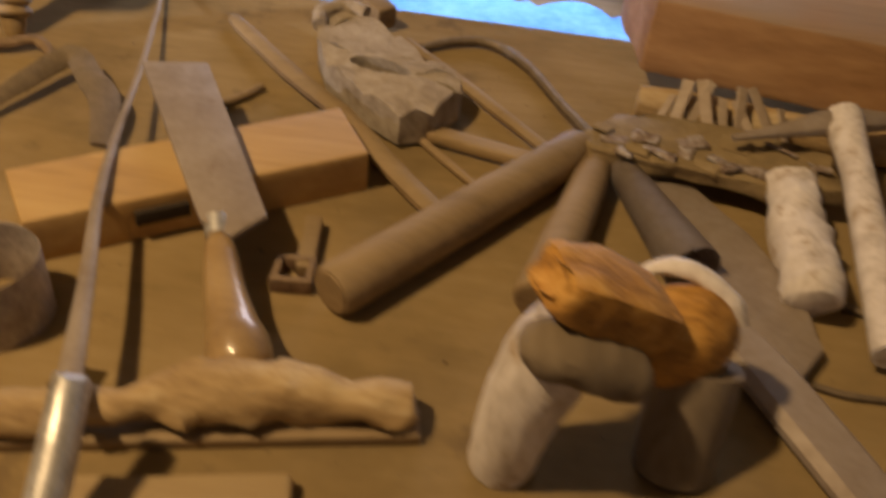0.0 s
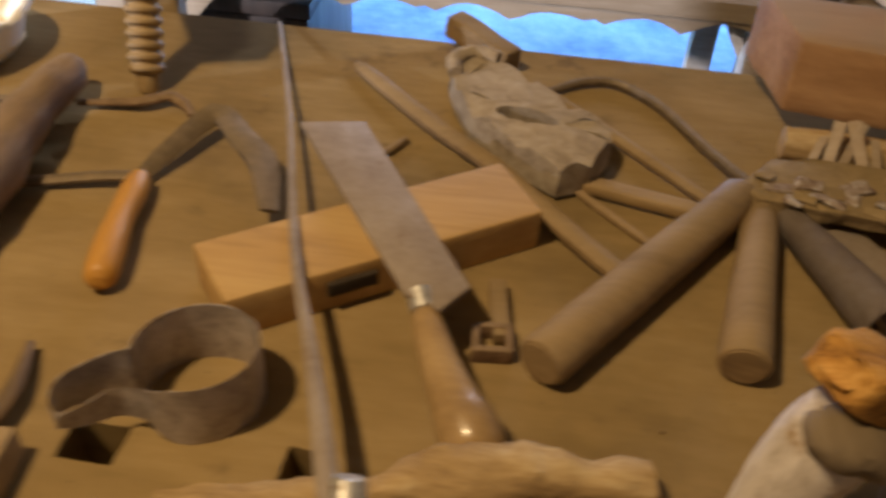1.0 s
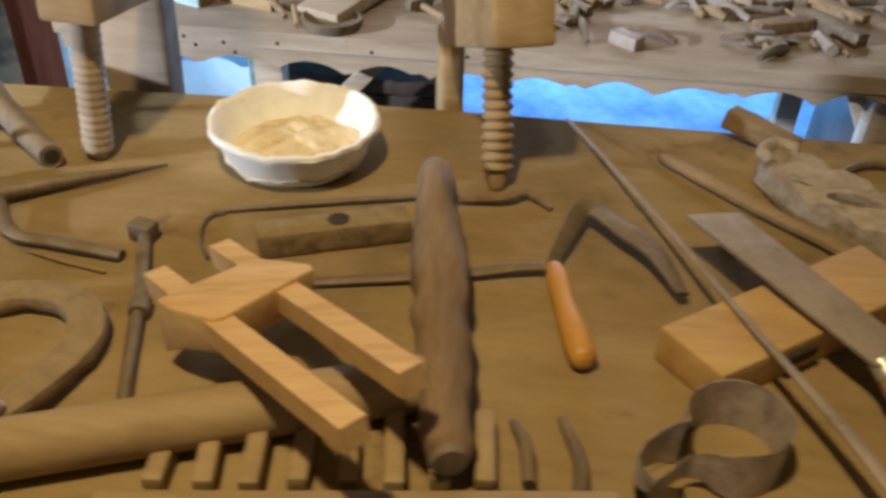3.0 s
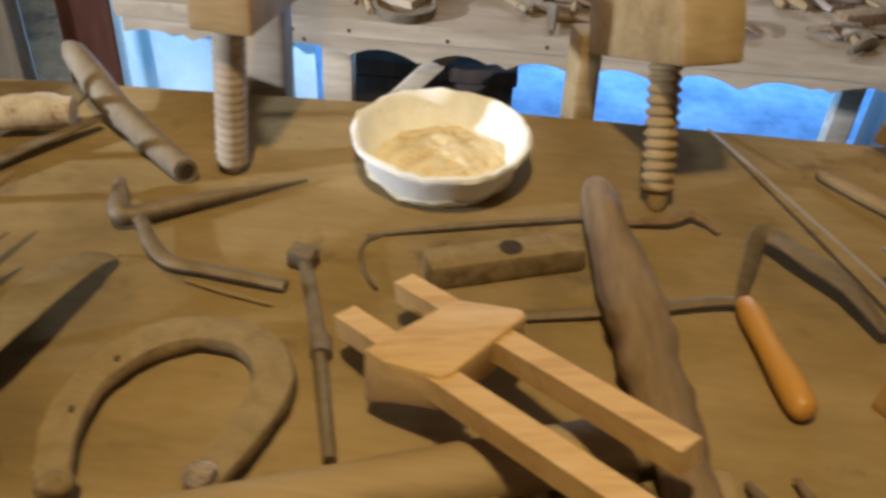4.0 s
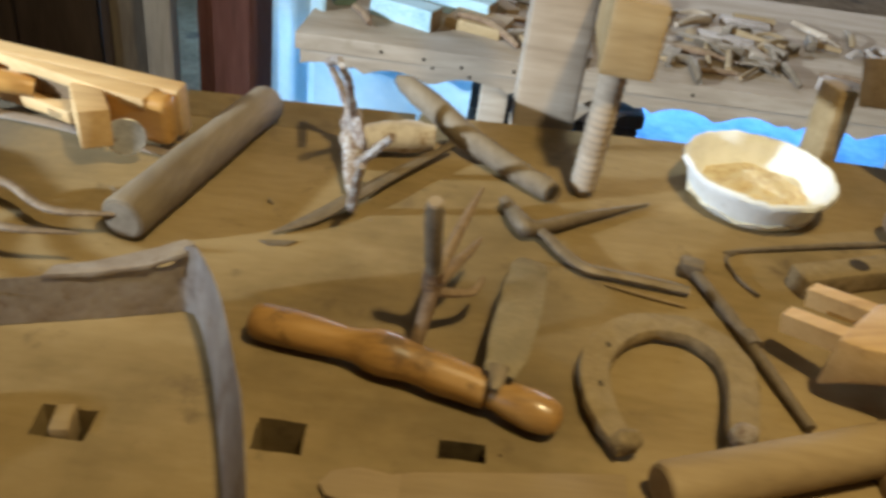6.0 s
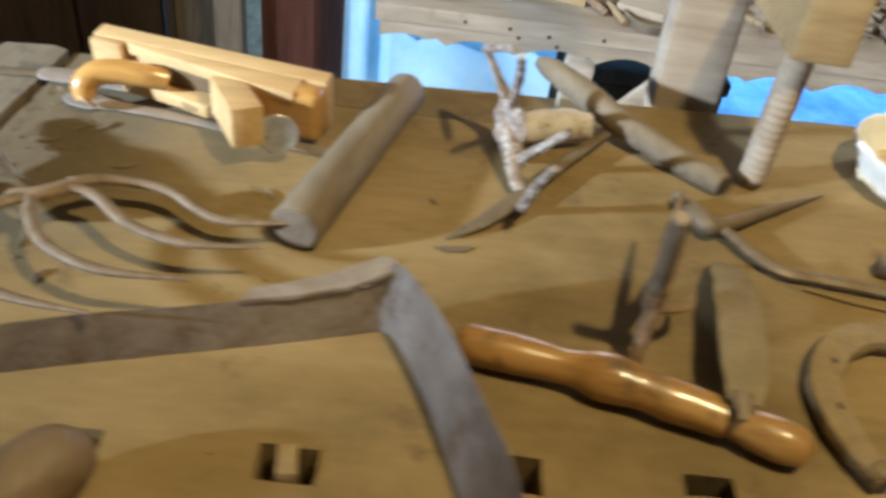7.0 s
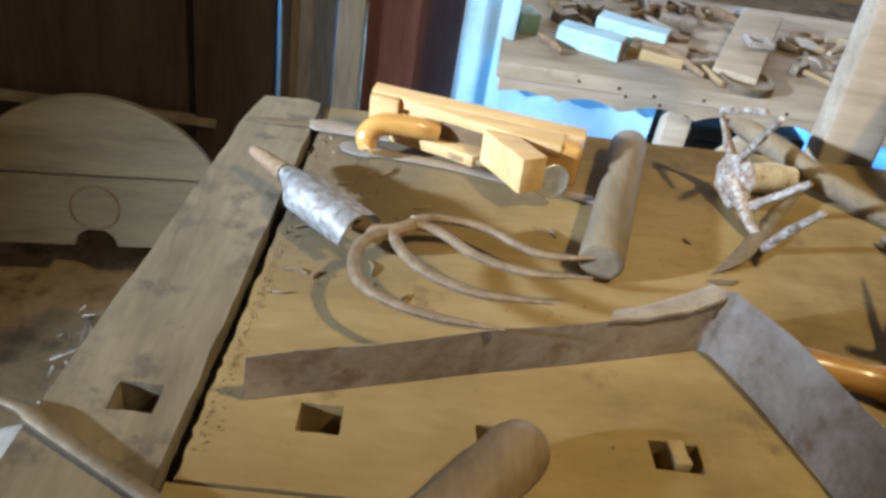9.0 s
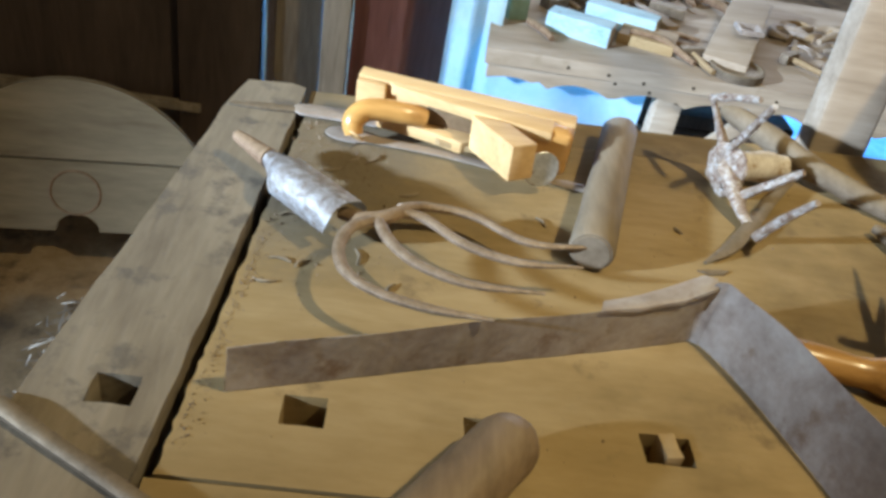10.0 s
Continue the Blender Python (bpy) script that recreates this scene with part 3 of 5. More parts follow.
single("draped_cloth", sheet(24, 18, lambda u, v: (0.40 + 0.35 * u, 1.31 + 0.015 * math.sin(u * 8 + 2 * v) + 0.02 * (1 - v), GROUND + 0.545 * v)), CLOTH, (0.58, 1.31, GROUND), "pale bluish cloth draped under the second bench", "cloth")


# ---- clamps on the bench's back edge ----
def threaded(a, b, r, pitch, plain=0.0, seg=20, deep=0.80):
    """A turned screw with its thread; the last stretch at the foot may be plain."""
    a, b = Vector(a), Vector(b)
    length = (b - a).length
    rows, h = [(0, r * 0.45), (0.006, r * 0.62)], 0.006 + plain
    if plain:
        rows.append((h, r * 0.66))
    while h < length:
        rows += [(h, r * deep), (h + pitch * 0.3, r), (h + pitch * 0.55, r), (h + pitch * 0.85, r * deep)]
        h += pitch
    return lathe(rows, along(a, b), seg)


p = thing("wooden_clamp", (1.283, 0.432, 0), "wooden screw clamp gripping the bench's back edge, leaning backwards", "clamp", "clamps on the bench")
part("screw", threaded((1.285, 0.434, 0.0), (1.272, 0.498, 0.150), 0.0165, 0.0105, 0.012), TAN, p, "turned wooden screw with a coarse thread")
part("jaw", rough(cut(obox(1.266, 0.524, 0.152, 0.060, 0.200, 0.062, 19, -22, 0, bev=0.004), 2), 0.0012, 30), TAN, p)
part("arm", rough(cut(obox(1.219, 0.645, -0.085, 0.028, 0.05, 0.34, 13, -6, 0, bev=0.005), 2), 0.0015, 25), TAN, p)

p = thing("wooden_clamp", (0.86, 0.43, 0), "tall wooden screw clamp with a thick post behind the bench", "clamp", "clamps on the bench")
part("screw", threaded((0.860, 0.430, 0.0), (0.868, 0.446, 0.176), 0.0158, 0.0085, 0.004, deep=0.94), OLD_BENCH, p, "grey dusty wooden screw")
part("jaw", rough(cut(obox(0.882, 0.507, 0.187, 0.058, 0.20, 0.080, -6, -6, 0, bev=0.005), 2), 0.0012, 30), TAN, p)
part("post", rough(cut(obox(0.826, 0.648, 0.02, 0.084, 0.05, 0.95, 0, -4, 0, bev=0.006), 3), 0.002, 16), OLD_BENCH, p, "thick greyish upright post")

# ---- right stretch of the bench ----
c = thing("mortised_block", (1.54, 0.24, 0), "light wooden block with a mortise slot in its side", "wood block")
out = [(1.421, 0.193), (1.461, 0.142), (1.655, 0.277), (1.619, 0.336)]
bm = prism(out, 0.0, 0.034, 0.0025)
part("body", rough(cut(bm, 2), 0.0006, 60), BLOCK, c)
# no slot is cut; a black block gives its shade
part("slot", obox(1.532, 0.190, 0.020, 0.036, 0.006, 0.011, 34.8, bev=0.001), DARK, c, "dark block for the shade in the mortise slot")

c = thing("wide_chisel", (1.55, 0.2, 0.036), "broad flat iron scraper with a bulbous wooden handle on a block", "scraper")
bm = prism([(1.458, 0.336), (1.508, 0.348), (1.612, 0.172), (1.596, 0.150), (1.572, 0.160)], 0.0, 0.004, 0.001)
for v in bm.verts:
    v.co.z += 0.0455 - 0.12 * max(0.0, 0.20 - v.co.y)
part("blade", bm, GREY_IRON, c, "wide dusty flat blade")
grip = part("handle", tube([(1.584, 0.160, 0.036, 0.007), (1.590, 0.145, 0.032, 0.0105), (1.602, 0.118, 0.027, 0.0125), (1.614, 0.095, 0.023, 0.0155), (1.622, 0.081, 0.021, 0.0185), (1.630, 0.066, 0.0185, 0.0165), (1.633, 0.060, 0.018, 0.006)], 20, 26), SMOOTH, c, "smooth worn handle with a bulb end")
part("ferrule", tube([(1.580, 0.168, 0.040, 0.0085), (1.586, 0.156, 0.0355, 0.0095)], 16), STEEL, grip, "pale metal ferrule")

c = thing("long_iron_rod", (1.47, 0.3, 0), "long tapering iron blade with a bright sleeve, lying across the block", "rod")
part("rod", tube([(1.362, 0.60, 0.004, 0.0022), (1.431, 0.395, 0.022, 0.0025), (1.490, 0.200, 0.0400, 0.0034), (1.531, 0.092, 0.043, 0.0048), (1.556, 0.022, 0.041, 0.0066), (1.562, 0.006, 0.041, 0.0060)], 10, 26, 0.55), GREY_IRON, c)
part("ferrule", tube([(1.572, 0.005, 0.068, 0.0078), (1.572, 0.003, 0.066, 0.0090), (1.576, -0.025, 0.050, 0.0098), (1.580, -0.060, 0.030, 0.0100), (1.585, -0.095, 0.011, 0.0100)], 16), STEEL, c, "bright bare-metal sleeve")

c = thing("bent_drawknife", (1.34, 0.29, 0), "bent iron drawknife with an orange wooden handle", "drawknife")
part("handle", tube([(1.341, 0.288, 0.012, 0.0075), (1.344, 0.270, 0.013, 0.0105), (1.349, 0.235, 0.014, 0.0098), (1.356, 0.200, 0.014, 0.0118), (1.362, 0.172, 0.013, 0.0112), (1.364, 0.165, 0.013, 0.005)], 16, 20), ORANGE, c, "smooth orange handle")
part("tang", tube([(1.343, 0.292, 0.010, 0.0055), (1.31, 0.288, 0.009, 0.006), (1.25, 0.272, 0.006, 0.006), (1.13, 0.245, 0.005, 0.005)], 8, 12, 0.5, square=0.8), IRON, c)
part("blade", tube([(1.338, 0.292, 0.010, 0.005), (1.352, 0.330, 0.016, 0.008), (1.373, 0.378, 0.021, 0.010), (1.405, 0.345, 0.022, 0.011), (1.432, 0.315, 0.020, 0.012), (1.452, 0.262, 0.015, 0.007)], 8, 24, 0.25, up=(0.4, -0.5, 0.75), square=0.6), IRON, c)
single("twisted_iron_strip", tube([(1.238, 0.394, 0.006, 0.0045), (1.27, 0.400, 0.007, 0.005), (1.293, 0.404, 0.009, 0.0065), (1.312, 0.417, 0.009, 0.0075), (1.325, 0.414, 0.007, 0.0055), (1.340, 0.397, 0.004, 0.003)], 8, 20, 0.5, 0.35, 90), RUST, (1.29, 0.405, 0), "short twisted rusty iron strip", "iron strip")

# the ring with its pinched neck
c = thing("iron_ring_clip", (1.46, 0.09, 0), "wide dull iron band bent into a ring with a pinched neck", "iron ring")
path = []
for i in range(33):
    a = radians(-158 + 316 * i / 32)
    turn = radians(32)
    x, y = 0.037 * math.cos(a), 0.034 * math.sin(a)
    path.append((1.462 + x * math.cos(turn) - y * math.sin(turn), 0.092 + x * math.sin(turn) + y * math.cos(turn)))
path = [(1.401, 0.043), (1.412, 0.050), (1.424, 0.062)] + path[:] + [(1.416, 0.082), (1.404, 0.074), (1.394, 0.065), (1.391, 0.055), (1.396, 0.045), (1.402, 0.044)]
bm = bmesh.new()
rows = curve_through(path, 90)
vs = []
for k, q in enumerate(rows):
    f = min(k, len(rows) - 1 - k) / 14
    h0, h1 = 0.018 - 0.018 * min(1, f), 0.030 + 0.016 * min(1, f)
    vs.append((bm.verts.new((q[0], q[1], h0)), bm.verts.new((q[0], q[1], h1))))
low = [(tuple(a.co), tuple(b.co)) for a, b in vs]
bm.free()


def strip(rows):
    bm = bmesh.new()
    edge = [(bm.verts.new(a), bm.verts.new([(a[k] + b[k]) / 2 for k in range(3)]), bm.verts.new(b)) for a, b in rows]
    for a, b in zip(edge, edge[1:]):
        bm.faces.new((a[0], b[0], b[1], a[1]))
        bm.faces.new((a[1], b[1], b[2], a[2]))
    bmesh.ops.solidify(bm, geom=bm.faces[:], thickness=0.0055)
    bmesh.ops.bevel(bm, geom=[e for e in bm.edges if e.calc_face_angle(0) > 1.0], offset=0.0016, segments=2, affect="EDGES")
    return rough(bm, 0.0008, 60)


part("band", strip(low[5:76]), DULL_STEEL, c, angle=50)
part("neck", strip(low[75:] + low[:6]), DULL_STEEL, c, "pinched neck of the band", angle=50)

# carved lump with a slot
c = thing("carved_lump", (1.63, 0.42, 0), "crumbly grey-brown carved lump with a slot through it", "lump")
LUMP = [(1.560, 0.487), (1.570, 0.450), (1.590, 0.405), (1.630, 0.365), (1.666, 0.338), (1.690, 0.352), (1.708, 0.392), (1.706, 0.414), (1.670, 0.438), (1.632, 0.480), (1.600, 0.510), (1.575, 0.512)]
hole = [(1.636 + 0.028 * math.cos(a) * math.cos(-0.25) - 0.011 * math.sin(a) * math.sin(-0.25), 0.408 + 0.027 * math.cos(a) * math.sin(-0.25) + 0.011 * math.sin(a) * math.cos(-0.25)) for a in np.linspace(0, 2 * math.pi, 17)[:-1]]
lump = plate(LUMP, [hole], 0.004, 0.036)
bmesh.ops.subdivide_edges(lump, edges=lump.edges[:], cuts=3)
for v in lump.verts:
    out_d = min(math.hypot(v.co.x - x, v.co.y - y) for x, y in LUMP)
    if v.co.z > 0.03:
        v.co.z -= 0.007 * max(0, 1 - out_d / 0.014)
part("body", rough(rough(lump, 0.0030, 45), 0.0015, 130), STONE, c, angle=55)
part("ear", rough(tube([(1.566, 0.470, 0.036, 0.006), (1.562, 0.492, 0.037, 0.007), (1.580, 0.512, 0.037, 0.0075), (1.602, 0.505, 0.036, 0.007)], 10, 24), 0.002, 70), STONE, c, "rolled rim at one end")
single("wooden_wedge", rough(cut(obox(1.582, 0.572, 0.020, 0.088, 0.024, 0.024, -40, 0, 6, bev=0.004), 2), 0.0015, 40), BROWN, (1.582, 0.572, 0), "split wooden wedge lying near the bench's back edge", "wedge")
STICKS = "loose sticks on the bench"
single("pointed_stick", tube([(1.463, 0.520, 0.007, 0.004), (1.478, 0.503, 0.008, 0.0075), (1.55, 0.424, 0.009, 0.0085), (1.611, 0.366, 0.010, 0.009), (1.665, 0.301, 0.010, 0.0095), (1.715, 0.246, 0.009, 0.0085)], 9, 24, 0.8, 0.12), BROWN, (1.59, 0.38, 0), "dusty pointed stick lying under the lump", "stick", STICKS)
single("bent_iron_rod", tube([(1.655, 0.512, 0.005, 0.004), (1.69, 0.537, 0.006, 0.005), (1.723, 0.538, 0.006, 0.005), (1.760, 0.502, 0.006, 0.005), (1.791, 0.443, 0.007, 0.005), (1.815, 0.392, 0.012, 0.005), (1.83, 0.35, 0.02, 0.005)], 9, 30), IRON, (1.74, 0.5, 0), "curved dusty iron rod near the back edge", "rod")
single("straight_stick", tube([(1.640, 0.520, 0.006, 0.005), (1.713, 0.440, 0.007, 0.0062), (1.792, 0.352, 0.007, 0.0058)], 9, 14, 0.8, 0.1), BROWN, (1.72, 0.43, 0), "thin straight brown stick beside the lump", "stick", STICKS)
single("flat_stick", rough(cut(obox(1.735, 0.346, 0.008, 0.096, 0.017, 0.010, -14, 0, 0, bev=0.003), 2), 0.0008, 50), TAN, (1.735, 0.346, 0), "short flat tan lath beside the billet", "stick", STICKS)
single("thin_stick", tube([(1.66, 0.377, 0.004, 0.0035), (1.70, 0.333, 0.004, 0.0038), (1.742, 0.290, 0.004, 0.0032)], 8, 10, 1, 0.1), BROWN, (1.70, 0.33, 0), "thin dark twig lying on the bench", "stick", STICKS)
single("thin_stick", tube([(1.505, 0.358, 0.004, 0.0035), (1.52, 0.375, 0.004, 0.0038), (1.533, 0.40, 0.004, 0.0032)], 8, 10, 1, 0.1), BROWN, (1.52, 0.38, 0), "thin dark twig behind the block", "stick", STICKS)
c = thing("iron_buckle", (1.628, 0.178, 0), "small square iron buckle on a strip", "buckle")
part("strip", rough(cut(obox(1.632, 0.196, 0.006, 0.012, 0.056, 0.010, 8, bev=0.002), 2), 0.0006, 50), BROWN, c)
for dx, dy, a, b in ((0, 0.010, 0.024, 0.005), (0, -0.012, 0.026, 0.005), (-0.011, -0.001, 0.005, 0.022), (0.011, -0.001, 0.005, 0.024)):
    part("side", obox(1.630 + dx, 0.166 + dy, 0.006, a, b, 0.012, 6, bev=0.0015), RUST, c)


def log(name, a, b, r0, r1, mat, label, category="log", wob=0.05, group=""):
    ax, bx = np.array(a), np.array(b)
    rows = [(*(ax + (bx - ax) * f), (r0 + (r1 - r0) * f) * s) for f, s in ((0, 0.90), (0.012, 1), (0.2, 1), (0.4, 1), (0.6, 1), (0.8, 1), (0.985, 1), (1, 0.90))]
    c = thing(name, tuple((ax + bx) / 2), label, category, group)
    barrel = part("barrel", tube(rows, 22, 0, 1, wob, 25), mat, c)
    step = 0.0012 * (bx - ax) / np.linalg.norm(bx - ax)
    for q, r, d in ((ax, r0, -step), (bx, r1, step)):
        part("end_grain", tube([(*(q - d), r * 0.84), (*(q + d), r * 0.80)], 20, 0, 1, wob, 25), mat, barrel, "worn sawn end grain")
    return c


log("round_billet", (1.661, 0.141, 0.0178), (1.812, 0.351, 0.0178), 0.0180, 0.0172, BROWN, "smooth dusty brown round billet", "billet", 0.04)
log("round_billet", (1.789, 0.163, 0.0165), (1.826, 0.336, 0.0150), 0.0168, 0.0138, BROWN, "short brown round billet", "billet", 0.07)

# reddish beam end lying across other things
c = thing("squared_beam", (2.1, 0.47, 0.028), "squared reddish timber resting across tools", "beam")
bm = cut(obox(0, 0, 0, 0.74, 0.105, 0.068, bev=0.004), 3)
for v in bm.verts:
    if v.co.x < -0.2:
        v.co.x += 0.040 * (0.0525 - v.co.y) / 0.105 * (-v.co.x - 0.2) / 0.17
bmesh.ops.transform(bm, matrix=pose(2.196, 0.470, 0.062, 0, 0, -11), verts=bm.verts)
part("timber", rough(bm, 0.0022, 26), RED_BEAM, c)
single("bark_roll", rough(cut(tube([(1.86, 0.445, 0.016, 0.015), (2.05, 0.425, 0.016, 0.016), (2.3, 0.39, 0.016, 0.014)], 14, 12, 1, 0.18, 45), 0), 0.002, 60), WORN, (2.08, 0.43, 0), "rough roll of bark lying under the beam", "bark")

c = thing("split_bark_fan", (1.92, 0.42, 0), "fan of pale split bark slivers under the beam", "bark")
for i in range(9):
    x = 1.875 + 0.013 * i
    part("sliver", rough(cut(obox(x, 0.404 - 0.002 * i + 0.004 * (i % 3), 0.022 + 0.005 * (i % 2), 0.0075 + 0.002 * (i % 2), 0.060 + 0.010 * ((i * 5) % 4), 0.0022, -34 + 9 * i + 7 * (i % 2), 30 + 9 * (i % 3), 16 * ((i % 3) - 1), bev=0.0006), 2), 0.0012, 90), OLD_BENCH, c)
c = thing("flaking_hinge", (1.90, 0.34, 0), "long flaking rusty strap hinge", "hinge")
strap = part("strap", rough(cut(prism([(1.812, 0.352), (1.838, 0.392), (1.905, 0.398), (2.01, 0.372), (2.01, 0.322), (1.955, 0.312), (1.88, 0.322), (1.818, 0.330)], 0.020, 0.032, 0.002), 3), 0.0055, 60), DUSTY_RUST, c)
rnd = random.Random(8)
for i in range(20):
    x, y = 1.826 + 0.0088 * i, 0.334 + rnd.uniform(-0.012, 0.012) + (0.03 if i % 4 == 0 else 0)
    part("flake", rough(cut(obox(x, y, 0.0325 + rnd.uniform(0, 0.003), rnd.uniform(0.012, 0.028), rnd.uniform(0.007, 0.015), 0.003, rnd.uniform(-35, 35), rnd.uniform(-22, 22), 0, bev=0.001), 2), 0.0026, 75), FLAKY if i % 3 else DUSTY_RUST, strap)
single("splintered_stub", tube([(1.968, 0.318, 0.034, 0.017), (1.966, 0.280, 0.030, 0.0185), (1.967, 0.235, 0.026, 0.019), (1.968, 0.205, 0.022, 0.0185), (1.968, 0.198, 0.020, 0.014)], 16, 20, 1, 0.3, 70), WHITE_WOOD, (1.967, 0.26, 0), "splintered whitish wooden stub", "stub")
c = thing("small_pick", (2.0, 0.36, 0.03), "small pick with a pale wooden shaft", "pick")
part("head", tube([(1.925, 0.352, 0.046, 0.003), (1.965, 0.368, 0.050, 0.007), (2.008, 0.386, 0.054, 0.013), (2.05, 0.402, 0.052, 0.009)], 10, 14, 0.8), GREY_IRON, c)
part("shaft", tube([(2.012, 0.390, 0.056, 0.0150), (2.012, 0.33, 0.048, 0.0120), (2.010, 0.25, 0.036, 0.0125), (2.008, 0.16, 0.020, 0.013)], 14, 14, 1, 0.06), WHITE_WOOD, c)
single("bent_nail", tube([(1.988, 0.225, 0.004, 0.003), (2.02, 0.212, 0.004, 0.003), (2.07, 0.20, 0.004, 0.0025)], 8, 8), IRON, (2.02, 0.21, 0), "dark bent nail lying on the bench", "nail")
single("bent_nail", tube([(1.962, 0.142, 0.003, 0.0025), (1.985, 0.138, 0.003, 0.0025), (2.03, 0.141, 0.003, 0.002)], 8, 8), IRON, (1.98, 0.14, 0), "dark bent nail lying on the bench", "nail")

c = thing("socketed_spade", (1.91, 0.2, 0), "dusty iron spade iron with an open socket and long shaft", "spade")
part("blade", rough(cut(prism([(1.856, 0.325), (1.900, 0.330), (1.936, 0.275), (1.966, 0.210), (1.970, 0.165), (1.948, 0.132), (1.918, 0.148), (1.900, 0.205)], 0.005, 0.013, 0.0015), 2), 0.0015, 40), GREY_IRON, c)
bm = bmesh.new()
n1, n2 = 14, 12
g = []
for i in range(n1 + 1):
    f = i / n1
    q = Vector((1.842, 0.338, 0.016)).lerp(Vector((1.890, 0.213, 0.021)), f)
    r = 0.0115 + 0.0085 * f
    g.append([bm.verts.new(q + Vector((math.cos(w) * r * 0.915, math.cos(w) * r * 0.40, math.sin(w) * r))) for w in [radians(-30 + 240 * k / n2) for k in range(n2 + 1)]])
for i in range(n1):
    for k in range(n2):
        bm.faces.new((g[i][k], g[i][k + 1], g[i + 1][k + 1], g[i + 1][k]))
bmesh.ops.solidify(bm, geom=bm.faces[:], thickness=0.0022)
part("socket", bm, GREY_IRON, c, angle=60)
part("shaft", tube([(1.905, 0.185, 0.010, 0.012), (1.927, 0.143, 0.011, 0.018), (1.950, 0.100, 0.011, 0.0185), (1.980, 0.045, 0.010, 0.018), (2.03, -0.05, 0.009, 0.018)], 10, 18, 0.4, square=0.4), GREY_IRON, c)

c = thing("wooden_bracket", (1.82, 0.08, 0), "rotten orange wooden crosspiece on two short stumps, one whitened", "crosspiece")
bm = tube([(0.012, -0.002, 0.0, 0.010), (0.014, -0.002, 0, 0.0175), (0.035, -0.002, 0.001, 0.0215), (0.065, 0.0, 0, 0.0235), (0.082, 0.001, -0.001, 0.0215), (0.088, 0.001, -0.001, 0.012)], 22, 36, 0.66, 0.08, 40, square=0.7)
axis = (Vector((1.892, 0.108, 0.062)) - Vector((1.776, 0.052, 0.140))).normalized()
side = Vector((0, 0, 1)).cross(axis).normalized()
nor = axis.cross(side)
frame_m = Matrix((axis, side, nor)).transposed().to_4x4()
frame_m.translation = Vector((1.776, 0.052, 0.136))
bmesh.ops.transform(bm, matrix=frame_m, verts=bm.verts)
part("crosspiece", rough(bm, 0.0016, 90), CLOG, c, "orange rotten rounded crosspiece")
heel = part("heel_piece", rough(cut(ball(1.858, 0.090, 0.074, 0.034, 0.026, 0.029, 28), 1), 0.0022, 60), CLOG, c, "rounded rotten heel piece")
part("rim", tube([(1.834, 0.108, 0.098, 0.003), (1.848, 0.110, 0.103, 0.0055), (1.866, 0.107, 0.102, 0.0060), (1.882, 0.100, 0.094, 0.0055), (1.890, 0.094, 0.084, 0.003)], 12, 24, 0.8, 0.2, 60), WHITE_WOOD, heel, "greyish worn rim")
part("collar", rough(cut(tube([(1.776, 0.036, 0.104, 0.005), (1.784, 0.038, 0.103, 0.015), (1.804, 0.044, 0.096, 0.021), (1.828, 0.052, 0.084, 0.020), (1.840, 0.056, 0.078, 0.008)], 16, 22, 0.66, 0.16, 50), 0), 0.0016, 80), GREY_WOOD, c, "greyish split collar")
part("stump", tube([(1.777, 0.047, 0.0, 0.0155), (1.778, 0.047, 0.004, 0.0175), (1.783, 0.048, 0.045, 0.0205), (1.793, 0.050, 0.085, 0.0225), (1.800, 0.052, 0.102, 0.0205)], 20, 24, 1, 0.05, 70), WHITE_WOOD, c, "whitened splintered stump")
part("stump", tube([(1.872, 0.066, 0.0, 0.022), (1.872, 0.074, 0.028, 0.0225), (1.874, 0.088, 0.060, 0.023)], 20, 10, 1, 0.05, 40), POST, c, "dark grey stump")

c = thing("splintered_stick", (1.62, 0.05, 0), "splintered yellowish stick lying on a darker lath", "stick")
part("stick", tube([(1.47, 0.004, 0.018, 0.010), (1.53, 0.016, 0.019, 0.013), (1.575, 0.028, 0.021, 0.011), (1.605, 0.040, 0.022, 0.018), (1.650, 0.054, 0.021, 0.020), (1.685, 0.060, 0.018, 0.0145), (1.722, 0.063, 0.016, 0.0145), (1.728, 0.064, 0.016, 0.008)], 14, 40, 0.8, 0.32, 60), WORN, c)
part("under_lath", rough(cut(obox(1.61, 0.033, 0.004, 0.25, 0.022, 0.008, 13, bev=0.002), 2), 0.0008, 40), BROWN, c)
single("wood_chip", rough(cut(obox(1.62, -0.025, 0.006, 0.12, 0.05, 0.012, 12, bev=0.003), 2), 0.002, 40), TAN, (1.62, -0.025, 0), "flat tan wood chip on the bench", "chip")

# ---- middle stretch ----
c = thing("plaster_bowl", (1.068, 0.462, 0), "chipped white plaster bowl half full of cream powder", "bowl")
bm = bmesh.new()
prof = [(0.0, 0.004), (0.045, 0.001), (0.066, 0.003), (0.076, 0.018), (0.082, 0.036), (0.0905, 0.046), (0.089, 0.0505), (0.085, 0.0510), (0.082, 0.047), (0.079, 0.034), (0.070, 0.020), (0.056, 0.012), (0.0, 0.011)]
S = 56
rings = []
